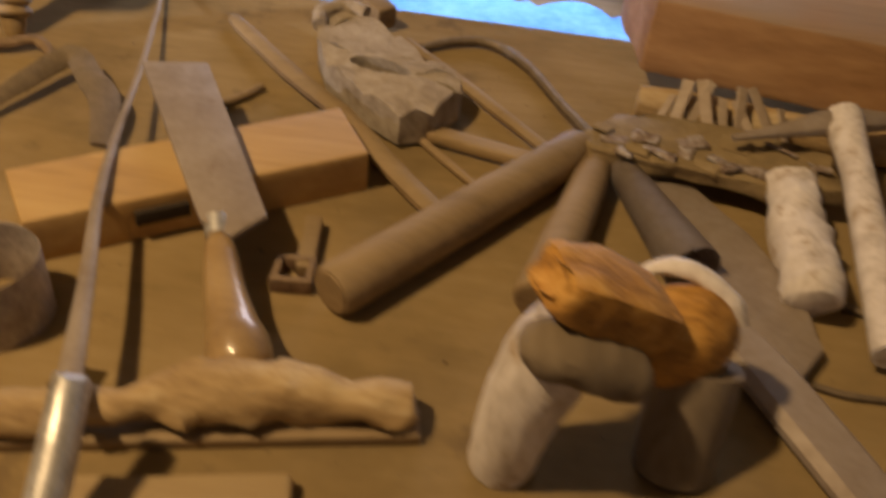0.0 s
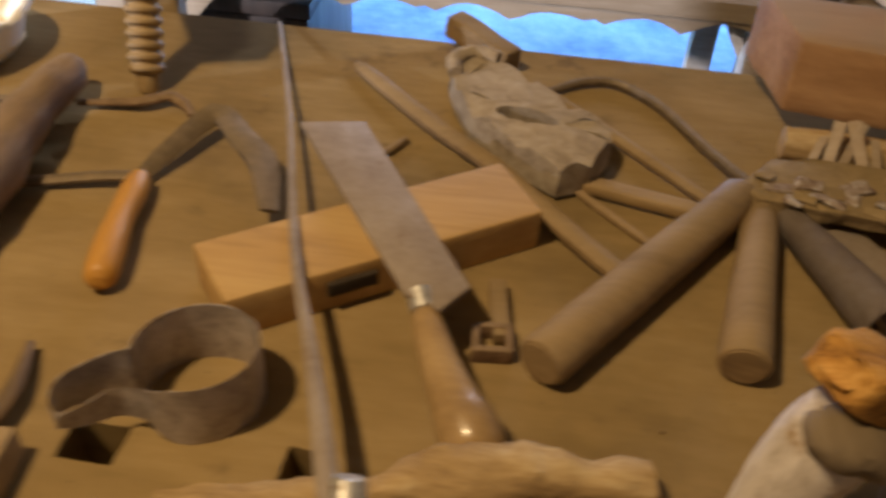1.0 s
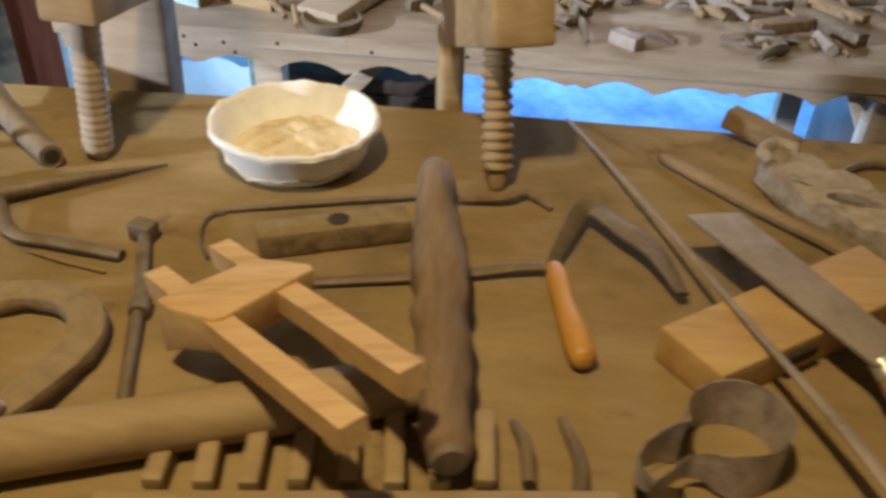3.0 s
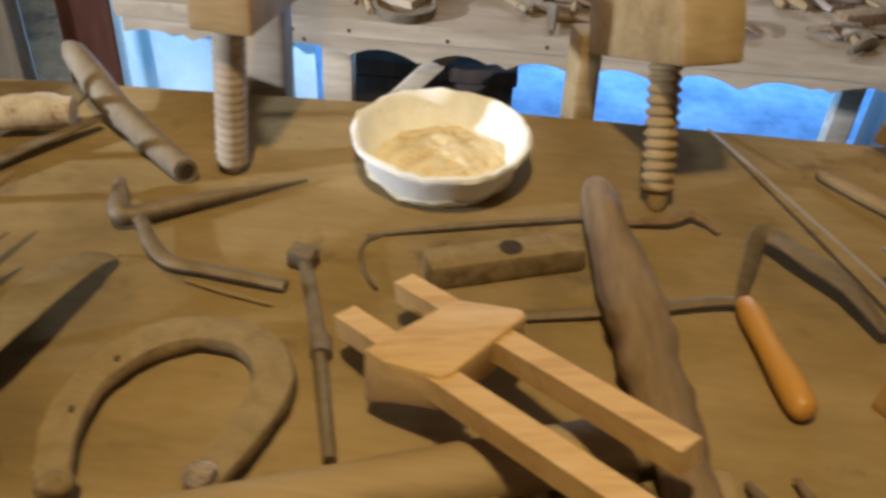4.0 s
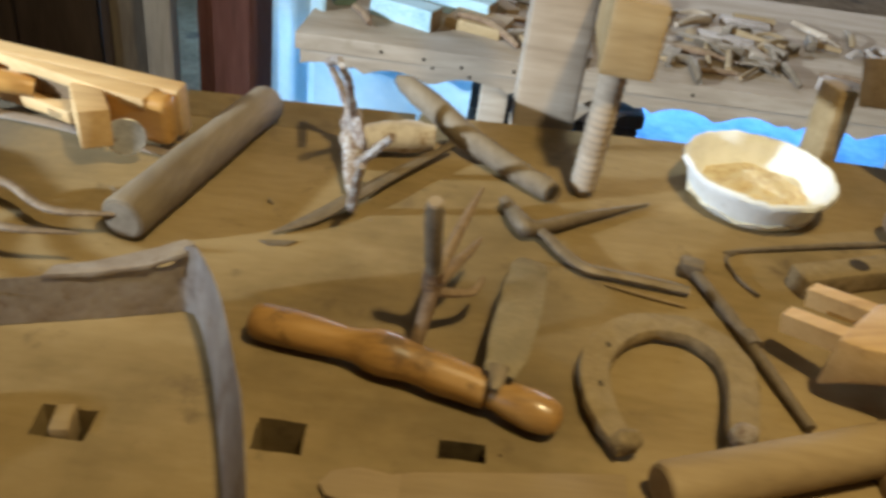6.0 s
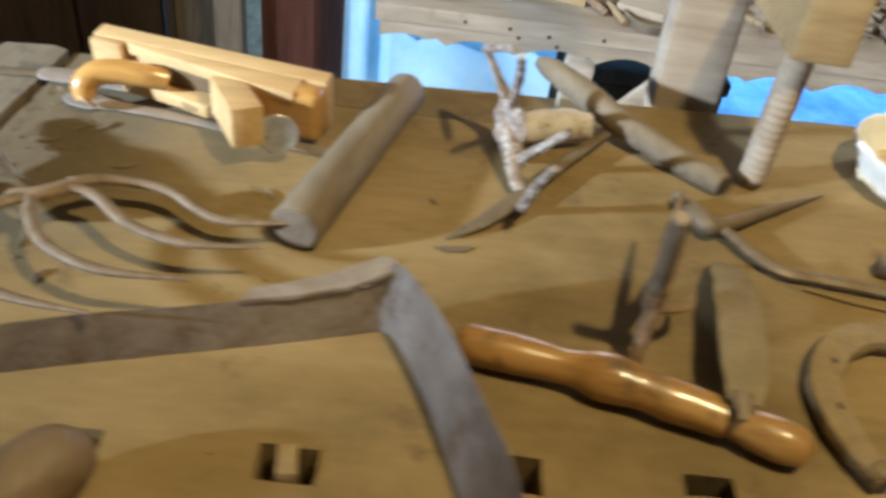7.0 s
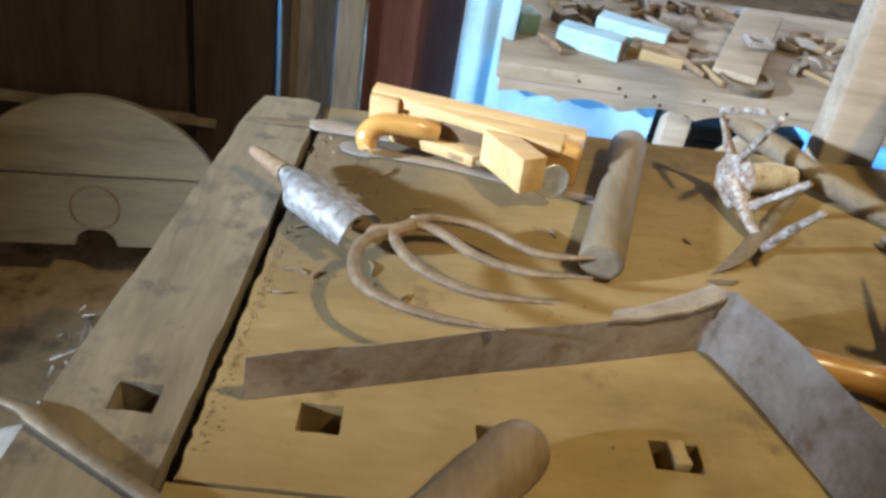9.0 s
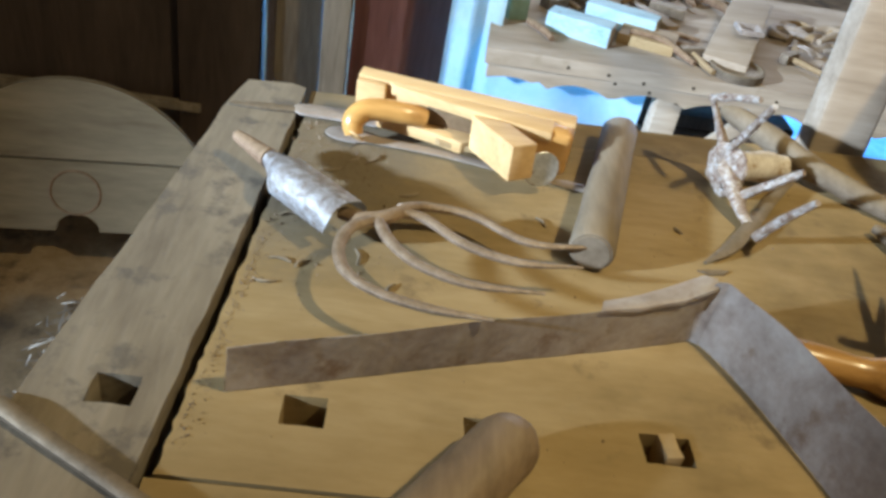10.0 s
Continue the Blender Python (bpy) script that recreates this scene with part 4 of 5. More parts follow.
for r, h in prof:
    ring = []
    for k in range(S):
        a = 2 * math.pi * k / S
        wob = 1 + 0.012 * noise.noise(Vector((math.cos(a) * 9, math.sin(a) * 9, h * 60))) + 0.02 * noise.noise(Vector((math.cos(a) * 2, math.sin(a) * 2, h * 20)))
        dz = (0.0016 * noise.noise(Vector((math.cos(a) * 4, math.sin(a) * 4, 1))) + 0.0036 * noise.noise(Vector((math.cos(a) * 14, math.sin(a) * 14, 1)))) * (h > 0.03)
        ring.append(bm.verts.new((1.066 + r * wob * math.cos(a), 0.462 + r * wob * math.sin(a), h + dz)))
    rings.append(ring)
for a, b in zip(rings, rings[1:]):
    for k in range(S):
        bm.faces.new((a[k], a[(k + 1) % S], b[(k + 1) % S], b[k]))
bmesh.ops.remove_doubles(bm, verts=bm.verts, dist=0.0001)
part("shell", bm, PLASTER, c, angle=60)
bm = bmesh.new()
rings = []
for j in range(13):
    r = 0.0765 * j / 12
    ring = []
    for k in range(40):
        a = 2 * math.pi * k / 40
        x, y = 1.066 + r * math.cos(a), 0.462 + r * math.sin(a)
        z = 0.0305 - 0.22 * r * r / 0.0725 + 0.0085 * noise.noise(Vector((x * 45, y * 55, 2))) + 0.0018 * noise.noise(Vector((x * 140, y * 140, 4)))
        ring.append(bm.verts.new((x, y, z)))
    rings.append(ring)
for a, b in zip(rings, rings[1:]):
    for k in range(40):
        bm.faces.new((a[k], a[(k + 1) % 40], b[(k + 1) % 40], b[k]))
bmesh.ops.remove_doubles(bm, verts=bm.verts, dist=0.0002)
bottom = bm.verts.new((1.066, 0.462, 0.010))
for e in [e for e in bm.edges if e.is_boundary]:
    bm.faces.new((*e.verts, bottom))
part("powder", bm, POWDER, c, "lumpy cream powder", angle=80)

c = thing("hammer_head", (1.137, 0.314, 0), "loose dusty hammer head with an empty eye", "hammer head")
bm = obox(1.137, 0.313, 0.013, 0.142, 0.030, 0.026, 20.5, bev=0.004)
head = part("head", rough(cut(bm, 2), 0.0010, 50), DUSTY_RUST, c)
# the eye's inner shade is a black disc on the solid head
part("eye", lathe([(0, 0.010), (0.0012, 0.0105)], pose(1.141, 0.3145, 0.0254), 20), DARK, head, "dark disc for the shade in the open eye")
single("thin_spike", tube([(1.010, 0.342, 0.003, 0.0012), (1.04, 0.351, 0.004, 0.0025), (1.13, 0.377, 0.005, 0.0034), (1.222, 0.402, 0.005, 0.0036)], 8, 10), IRON, (1.11, 0.37, 0), "thin tapered iron spike", "spike")
single("bent_wire", tube([(1.030, 0.268, 0.004, 0.0018), (1.016, 0.290, 0.004, 0.0018), (1.009, 0.318, 0.004, 0.0018), (1.012, 0.334, 0.004, 0.0018), (1.022, 0.342, 0.003, 0.0018)], 7, 16), IRON, (1.02, 0.3, 0), "bent thin wire beside the hammer head", "wire")
c = thing("thick_bark_stick", (1.243, 0.23, 0), "thick rough brown bark-covered stick", "stick")
part("cut_end", tube([(1.2665, 0.0425, 0.032, 0.0145), (1.2680, 0.0375, 0.032, 0.0120)], 16, 0, 1, 0.1, 40), POST, c, "greyish sawn end")
part("bark", tube([(1.219, 0.424, 0.020, 0.010), (1.222, 0.410, 0.024, 0.0165), (1.230, 0.33, 0.028, 0.020), (1.241, 0.245, 0.030, 0.024), (1.250, 0.17, 0.030, 0.0215), (1.258, 0.10, 0.031, 0.019), (1.265, 0.055, 0.032, 0.0175), (1.267, 0.040, 0.032, 0.012)], 20, 70, 1, 0.22, 30), BARK, c)

c = thing("marking_gauge", (1.1, 0.17, 0), "pale wooden double-stem marking gauge lying on a pole", "marking gauge")
stock = prism([(1.044, 0.157), (1.060, 0.143), (1.098, 0.126), (1.106, 0.130), (1.154, 0.196), (1.150, 0.205), (1.106, 0.218), (1.098, 0.214)], 0.018, 0.052, 0.004)
for v in stock.verts:
    # the tool leans up towards its stems' far ends and rests on its lower back edge
    run = 0.71 * (v.co.x - 1.02) - 0.71 * (v.co.y - 0.19)
    low = v.co.z < 0.03
    v.co += Vector((-0.003, -0.024, 0.006 + 0.22 * run))
    if low:
        v.co.z -= 0.034 * min(1, max(0, (0.075 - run) / 0.06))
part("stock", rough(cut(stock, 1), 0.0006, 40), PALE, c)
for a, b in (((1.020, 0.185, 0.042), (1.215, -0.009, 0.104)), ((1.058, 0.231, 0.040), (1.241, 0.042, 0.100))):
    part("stem", tube([(*a, 0.0100), (*b, 0.0100)], 4, 0, 1, square=0.9), PALE, c)

c = thing("iron_bolt", (0.99, 0.2, 0), "long iron bolt with a square head", "bolt")
part("shank", tube([(0.966, 0.285, 0.009, 0.0060), (0.99, 0.215, 0.008, 0.0062), (1.005, 0.160, 0.007, 0.0058), (1.026, 0.085, 0.006, 0.005)], 10, 12), IRON, c)
part("head", rough(cut(obox(0.962, 0.293, 0.010, 0.024, 0.018, 0.018, -16, bev=0.003), 1), 0.0008, 60), IRON, c)
part("collar", tube([(0.997, 0.197, 0.0085, 0.0085), (1.001, 0.180, 0.008, 0.0085)], 12), IRON, c)

c = thing("old_horseshoe", (0.91, 0.12, 0), "old rusty horseshoe caked with dust", "horseshoe")
shoe = [(0.862, 0.030), (0.846, 0.070), (0.843, 0.115), (0.856, 0.150), (0.882, 0.178), (0.914, 0.188), (0.950, 0.180), (0.972, 0.150), (0.972, 0.115), (0.962, 0.075), (0.951, 0.040)]
wid = [0.011, 0.013, 0.0135, 0.014, 0.0145, 0.0135, 0.015, 0.0155, 0.0145, 0.0135, 0.0115]
shoe_iron = part("shoe", rough(tube([(x, y, 0.012 + 0.010 * (i > 8) * (i - 8) / 2, w) for i, ((x, y), w) in enumerate(zip(shoe, wid))], 12, 60, 0.5, 0.08, 60, square=0.5), 0.0016, 70), DUSTY_RUST, c)
for x, y in ((0.952, 0.046), (0.861, 0.036)):
    part("calkin", rough(ball(x, y, 0.016 if x < 0.9 else 0.028, 0.012, 0.010, 0.010), 0.003, 90), FLAKY if x > 0.9 else DUSTY_RUST, shoe_iron, "worn heel knob")
for x, y in ((0.846, 0.095), (0.858, 0.145), (0.970, 0.135), (0.967, 0.100)):
    # black chips on the iron give the shade of nail holes
    part("nail_hole", obox(x, y, 0.0187, 0.0035, 0.006, 0.0016, 10, bev=0.0005), DARK, shoe_iron)

log("round_pole", (0.880, -0.012, 0.021), (1.245, 0.120, 0.023), 0.021, 0.021, TAN, "smooth pale round wooden pole", "pole", 0.02)

c = thing("wooden_rake_head", (1.2, 0.04, 0), "dusty wooden rake head with stubby upright-cut teeth", "rake head")
part("bar", rough(cut(obox(1.215, -0.005, 0.012, 0.335, 0.045, 0.024, 7.0, bev=0.004), 2), 0.001, 30), TAN, c)
for i in range(8):
    x = 1.076 + 0.031 * i
    y = 0.030 + 0.0040 * i
    part("tooth", rough(cut(obox(x - 0.003, y + 0.012, 0.009 + 0.002 * (i % 3), 0.014, 0.058 + 0.006 * ((i * 7) % 3), 0.016, 6 + ((i * 5) % 7) - 3, bev=0.003), 1), 0.0008, 50), TAN, c)

for a, b, d in (((1.321, 0.046), (1.318, 0.078), (1.309, 0.102)), ((1.352, 0.024), (1.356, 0.066), (1.344, 0.110))):
    part("tooth", tube([(*a, 0.010, 0.0050), (*b, 0.012, 0.0052), (*d, 0.008, 0.0030)], 8, 14, 0.8, 0.1), DARK_WOOD, c, "thin dark bent tooth")

c = thing("hooked_spike", (0.85, 0.32, 0), "iron spike with a crooked hook on it", "hook")
part("spike", tube([(0.768, 0.376, 0.012, 0.006), (0.786, 0.330, 0.014, 0.0105), (0.800, 0.326, 0.012, 0.0085), (0.86, 0.368, 0.009, 0.0065), (0.938, 0.421, 0.004, 0.0015)], 10, 22), IRON, c)
part("hook", tube([(0.795, 0.335, 0.013, 0.006), (0.812, 0.316, 0.012, 0.0065), (0.828, 0.292, 0.010, 0.007), (0.850, 0.272, 0.008, 0.0075), (0.880, 0.268, 0.007, 0.007), (0.912, 0.264, 0.007, 0.0075), (0.955, 0.258, 0.006, 0.0065)], 10, 30, 0.7), IRON, c)
single("thin_lath", tube([(0.87, 0.255, 0.003, 0.0012), (0.91, 0.245, 0.003, 0.0025), (0.948, 0.236, 0.003, 0.0015)], 6, 8, 0.6), BROWN, (0.91, 0.245, 0), "tiny dark splinter on the bench", "splinter")

c = thing("tapered_wooden_tool", (0.73, 0.49, 0), "tapered brown wooden tool handle with a hollow end", "tool handle")
part("shaft", tube([(0.628, 0.590, 0.040, 0.007), (0.645, 0.572, 0.040, 0.014), (0.690, 0.522, 0.032, 0.0165), (0.728, 0.485, 0.022, 0.0155), (0.78, 0.440, 0.016, 0.0135), (0.818, 0.408, 0.013, 0.0125), (0.823, 0.403, 0.013, 0.0105)], 14, 32, 1, 0.1, 35), GREY_WOOD, c)
# black cap in place of the shaded hollow
part("hollow", tube([(0.8222, 0.4038, 0.013, 0.0082), (0.8238, 0.4022, 0.013, 0.0078)], 14), DARK, c, "dark cap for the shade in the hollow end")
single("flat_iron_blade", tube([(0.535, 0.270, 0.004, 0.002), (0.570, 0.300, 0.007, 0.0085), (0.605, 0.345, 0.010, 0.0095), (0.65, 0.410, 0.012, 0.008), (0.705, 0.480, 0.016, 0.006)], 8, 24, 0.35), IRON, (0.61, 0.37, 0), "narrow rusty iron blade under the hook", "blade")
single("leather_scrap", rough(cut(prism([(0.524, 0.257), (0.540, 0.262), (0.560, 0.263), (0.552, 0.255), (0.535, 0.252)], 0.0, 0.002, 0), 1), 0.0008, 60), IRON, (0.54, 0.26, 0), "dark scrap of leather on the bench", "scrap")

# flaking reel with bent arms
c = thing("rusty_meat_hook", (0.6, 0.39, 0), "flaking rusty iron hook with bent forked arms and a wooden bobbin", "hook")
part("plate", rough(cut(ball(0.592, 0.430, 0.034, 0.030, 0.0065, 0.034, -58), 1), 0.0045, 70), FLAKY, c, "flaking whitish end plate with a hole")
part("bobbin", tube([(0.600, 0.452, 0.022, 0.014), (0.620, 0.462, 0.024, 0.018), (0.655, 0.470, 0.025, 0.019), (0.682, 0.474, 0.024, 0.016)], 14, 14, 1, 0.15, 50), WHITE_WOOD, c, "whitish flaking wooden bobbin")
part("stem", tube([(0.604, 0.352, 0.010, 0.006), (0.597, 0.385, 0.020, 0.010), (0.590, 0.425, 0.035, 0.013), (0.586, 0.450, 0.055, 0.010), (0.570, 0.456, 0.085, 0.0058), (0.556, 0.460, 0.110, 0.0048)], 10, 30, 0.7, 0.25, 80), FLAKY, c)
part("arm", tube([(0.556, 0.460, 0.109, 0.005), (0.566, 0.425, 0.128, 0.0045), (0.578, 0.385, 0.146, 0.004)], 8, 12, 1, 0.3, 90), FLAKY, c)
part("arm", tube([(0.589, 0.440, 0.055, 0.006), (0.589, 0.415, 0.085, 0.0052), (0.587, 0.385, 0.125, 0.0048), (0.583, 0.358, 0.152, 0.0035)], 8, 16, 1, 0.3, 90), FLAKY, c)
part("arm", tube([(0.600, 0.390, 0.022, 0.006), (0.618, 0.372, 0.050, 0.0052), (0.640, 0.350, 0.085, 0.004)], 8, 14, 1, 0.3, 90), FLAKY, c)
part("arm", tube([(0.606, 0.325, 0.008, 0.0055), (0.608, 0.312, 0.030, 0.0055), (0.613, 0.288, 0.065, 0.005), (0.619, 0.264, 0.097, 0.0035)], 8, 14, 1, 0.3, 90), FLAKY, c)
# black ball for the shade in the plate's hole
part("eye", ball(0.5915, 0.4165, 0.019, 0.0062, 0.0040, 0.0062, -58), DARK, c)

# small upright cross tool and the leaf-shaped blade
c = thing("forked_iron", (0.69, 0.13, 0), "small rusty forked iron with an upright greyish wooden shank", "forked iron")
shank = part("shank", tube([(0.6902, 0.128, 0.152, 0.0068), (0.691, 0.131, 0.135, 0.0078), (0.694, 0.138, 0.100, 0.0074), (0.697, 0.144, 0.074, 0.0070)], 14, 14, 1, 0.10, 60), GREY_WOOD, c, "greyish wooden shank")
part("cut_end", tube([(0.6901, 0.1277, 0.1528, 0.0066), (0.6899, 0.127, 0.155, 0.0056)], 14), OLD_BENCH, shank, "pale cut end")
part("hub", tube([(0.697, 0.143, 0.078, 0.0075), (0.697, 0.146, 0.068, 0.0100), (0.697, 0.145, 0.058, 0.0092), (0.696, 0.142, 0.052, 0.006)], 12, 14, 1, 0.18, 70), RUST, c)
part("foot", tube([(0.697, 0.143, 0.060, 0.0075), (0.694, 0.134, 0.036, 0.0068), (0.689, 0.120, 0.012, 0.0052), (0.686, 0.112, 0.001, 0.003)], 10, 16, 0.8, 0.15, 80), RUST, c)
part("spike", tube([(0.697, 0.143, 0.062, 0.0070), (0.708, 0.180, 0.072, 0.0056), (0.722, 0.228, 0.081, 0.0042), (0.735, 0.272, 0.086, 0.0015)], 10, 22, 0.8, 0.12, 70), RUST, c)
part("prong", tube([(0.700, 0.150, 0.058, 0.0066), (0.717, 0.186, 0.057, 0.0055), (0.730, 0.214, 0.054, 0.0042), (0.739, 0.237, 0.052, 0.0016)], 9, 18, 0.7, 0.15, 80), RUST, c)
part("prong", tube([(0.699, 0.144, 0.054, 0.0062), (0.720, 0.156, 0.046, 0.0050), (0.735, 0.168, 0.042, 0.0042), (0.743, 0.188, 0.044, 0.0016)], 9, 18, 0.7, 0.15, 80), RUST, c)
c = thing("leaf_shaped_blade", (0.783, 0.18, 0), "dull greenish leaf-shaped iron blade resting on a handle", "blade")
part("blade", rough(tube([(0.757, 0.066, 0.0415, 0.0125), (0.764, 0.095, 0.042, 0.0175), (0.773, 0.14, 0.040, 0.0195), (0.783, 0.195, 0.034, 0.0195), (0.791, 0.245, 0.022, 0.0165), (0.797, 0.270, 0.009, 0.012), (0.799, 0.277, 0.004, 0.006)], 14, 44, 0.10), 0.0016, 50), BLADE, c)
part("tang", tube([(0.753, 0.050, 0.0395, 0.003), (0.755, 0.058, 0.0405, 0.0062), (0.758, 0.074, 0.0425, 0.0085)], 10, 10, 0.45, 0.1), IRON, c)

c = thing("turned_handle", (0.68, 0.09, 0), "glossy honey-coloured turned wooden handle", "handle")
part("grip", tube([(0.548, 0.122, 0.017, 0.009), (0.553, 0.121, 0.017, 0.0150), (0.572, 0.118, 0.017, 0.0170), (0.600, 0.113, 0.017, 0.0165), (0.626, 0.108, 0.017, 0.0145), (0.642, 0.104, 0.018, 0.0150), (0.656, 0.100, 0.019, 0.0190), (0.672, 0.095, 0.020, 0.0195), (0.690, 0.089, 0.020, 0.0165), (0.712, 0.082, 0.019, 0.0172), (0.735, 0.075, 0.018, 0.0160), (0.752, 0.069, 0.018, 0.0150)], 24, 60, 1, 0.04, 40), TURNED, c)
part("knob", tube([(0.752, 0.069, 0.018, 0.0115), (0.760, 0.066, 0.018, 0.0130), (0.775, 0.060, 0.018, 0.0160), (0.792, 0.053, 0.018, 0.0165), (0.805, 0.048, 0.018, 0.0130), (0.810, 0.046, 0.018, 0.005)], 24, 24, 1, 0.04, 40), TURNED, c, "paler worn knob")
c = thing("flat_spoon_iron", (0.75, -0.02, 0), "flat tan iron with a rounded end", "flat iron")
part("bowl", rough(cut(prism([(0.632, -0.030), (0.640, -0.018), (0.660, -0.012), (0.684, -0.016), (0.690, -0.0135), (0.690, -0.038), (0.680, -0.040), (0.655, -0.044), (0.638, -0.040)], 0.001, 0.0065, 0.0012), 1), 0.0008, 40), BROWN, c, "rounded flat end")
part("shank", rough(cut(prism([(0.690, -0.0135), (0.700, -0.010), (0.86, 0.012), (0.858, -0.016), (0.70, -0.036), (0.690, -0.038)], 0.001, 0.006, 0.0012), 1), 0.0006, 40), BROWN, c)

# ---- left stretch ----
c = thing("bent_flat_bar", (0.4, 0.07, 0), "heavy greyish flat bar bent to an angle, standing on edge", "iron bar")
bm = bmesh.new()
run = [(0.083, 0.010), (0.185, 0.043), (0.286, 0.076), (0.381, 0.105), (0.46, 0.131), (0.482, 0.139), (0.491, 0.138), (0.501, 0.128), (0.526, 0.075), (0.555, -0.007), (0.570, -0.055), (0.592, -0.135)]
rows = curve_through(run, 66)
vs = []
for i, q in enumerate(rows):
    lean = 0.002 + 0.014 * min(1, max(0, (i - 36) / 18))
    rise = min(1, max(0, (i - 26) / 9))
    h = 0.047 + 0.005 * min(1, i / 26) + 0.001 * math.sin(i * 0.7) + 0.022 * rise * rise * (3 - 2 * rise)
    vs.append((bm.verts.new((q[0], q[1], 0.001)), bm.verts.new((q[0] + lean * 0.5, q[1], h * 0.5)), bm.verts.new((q[0] + lean, q[1], h))))
for a, b in zip(vs, vs[1:]):
    bm.faces.new((a[0], b[0], b[1], a[1]))
    bm.faces.new((a[1], b[1], b[2], a[2]))
bmesh.ops.solidify(bm, geom=bm.faces[:], thickness=0.014)
bmesh.ops.bevel(bm, geom=[e for e in bm.edges if e.calc_face_angle(0) > 1.0], offset=0.003, segments=2, affect="EDGES")
part("bar", rough(bm, 0.0012, 40), BAR_IRON, c)
lip = prism([(0.384, 0.103), (0.388, 0.118), (0.44, 0.142), (0.484, 0.157), (0.495, 0.150), (0.492, 0.136), (0.462, 0.127), (0.42, 0.114)], 0.0475, 0.0525, 0.001)
for v in lip.verts:
    v.co.z += 0.016 * min(1, max(0, (v.co.x - 0.45) / 0.04))
part("lip", rough(cut(lip, 2), 0.0010, 60), BAR_IRON, c, "hammered lip turned back at the corner")

c = thing("four_tine_fork", (0.2, 0.2, 0), "old four-tined hand fork with a bright open socket", "fork")
bm = bmesh.new()
g = []
for i in range(19):
    f = 0.24 + 0.76 * i / 18
    q = Vector((0.024, 0.348, 0.036)).lerp(Vector((0.160, 0.218, 0.036)), f)
    flare = min(1, max(0, (f - 0.30) / 0.25))
    flare = flare * flare * (3 - 2 * flare)
    r = 0.006 + 0.005 * min(1, f * 2) + 0.0072 * flare
    w0, w1 = -150 + 60 * f, 130
    side, upv = Vector((0.70, 0.71, 0)), Vector((0, 0, 1))
    g.append([bm.verts.new(q + r * (1 + 0.75 * flare * max(0, math.sin(w))) * (math.sin(w) * side * -1 + math.cos(w) * upv) - Vector((0.72, -0.69, 0)) * 0.018 * flare * max(0, -math.cos(w) + 0.1) * f) for w in [radians(w0 + (w1 - w0) * k / 12) for k in range(13)]])
for a, b in zip(g, g[1:]):
    for k in range(12):
        bm.faces.new((a[k], a[k + 1], b[k + 1], b[k]))
bmesh.ops.solidify(bm, geom=bm.faces[:], thickness=0.002)
part("socket", rough(bm, 0.0009, 60), SOCKET, c, "bright hammered open socket", angle=60)
part("tip", tube([(0.022, 0.350, 0.036, 0.003), (0.027, 0.345, 0.036, 0.0065), (0.045, 0.328, 0.036, 0.0088), (0.066, 0.308, 0.036, 0.0112)], 14, 14, 1, 0.12, 60), RUST, c, "rusty closed end of the socket")
part("neck", tube([(0.150, 0.225, 0.036, 0.008), (0.172, 0.210, 0.043, 0.009), (0.190, 0.212, 0.046, 0.0085), (0.212, 0.236, 0.044, 0.007)], 10, 16, 0.7), RUST, c)
part("tine", tube([(0.178, 0.205, 0.046, 0.0062), (0.160, 0.185, 0.048, 0.0062), (0.153, 0.150, 0.049, 0.0060), (0.163, 0.116, 0.050, 0.0055), (0.190, 0.092, 0.052, 0.005), (0.230, 0.077, 0.054, 0.0044), (0.287, 0.068, 0.0565, 0.0018)], 10, 36, 0.8), TINE, c)
part("tine", tube([(0.185, 0.205, 0.046, 0.0060), (0.197, 0.176, 0.046, 0.0058), (0.223, 0.146, 0.046, 0.0055), (0.270, 0.126, 0.046, 0.0048), (0.338, 0.127, 0.045, 0.0016)], 10, 30, 0.8), TINE, c)
part("tine", tube([(0.200, 0.225, 0.045, 0.0060), (0.228, 0.224, 0.043, 0.0056), (0.268, 0.192, 0.041, 0.0054), (0.318, 0.176, 0.040, 0.0046), (0.381, 0.182, 0.039, 0.0016)], 10, 30, 0.8), TINE, c)
part("tine", tube([(0.205, 0.235, 0.044, 0.0060), (0.228, 0.256, 0.036, 0.0056), (0.279, 0.258, 0.031, 0.0052), (0.335, 0.226, 0.029, 0.0046), (0.404, 0.236, 0.027, 0.0018)], 10, 30, 0.8), TINE, c)

# wooden plane
c = thing("wooden_plane", (0.27, 0.44, 0), "pale varnished wooden bench plane lying with its wedge pulled out", "hand plane")
PL = pose(0.268, 0.443, 0.008, 6, 0, -11.5)


def plane_part(bm):
    bmesh.ops.transform(bm, matrix=PL, verts=bm.verts)
    return bm


part("body", plane_part(obox(0, 0.020, 0.030, 0.262, 0.022, 0.060, bev=0.003)), PALE, c)
part("heel", plane_part(obox(-0.112, 0.0035, 0.034, 0.036, 0.011, 0.050, bev=0.004)), PALE, c, "pale squared heel")
part("toe_block", plane_part(obox(0.093, -0.0045, 0.030, 0.076, 0.027, 0.058, bev=0.010, seg=4)), HONEY, c, "rounded toe")
part("bed", plane_part(prism([(-0.050, 0.009), (0.050, 0.009), (0.050, -0.014), (-0.020, -0.016)], 0.004, 0.012, 0.001)), TAN, c)
part("cheek", plane_part(prism([(-0.092, 0.0088), (-0.088, 0.004), (0.060, -0.017), (0.106, -0.020), (0.106, 0.0088)], 0.046, 0.0595, 0.0018)), PALE, c, "pale planed cheek edge")
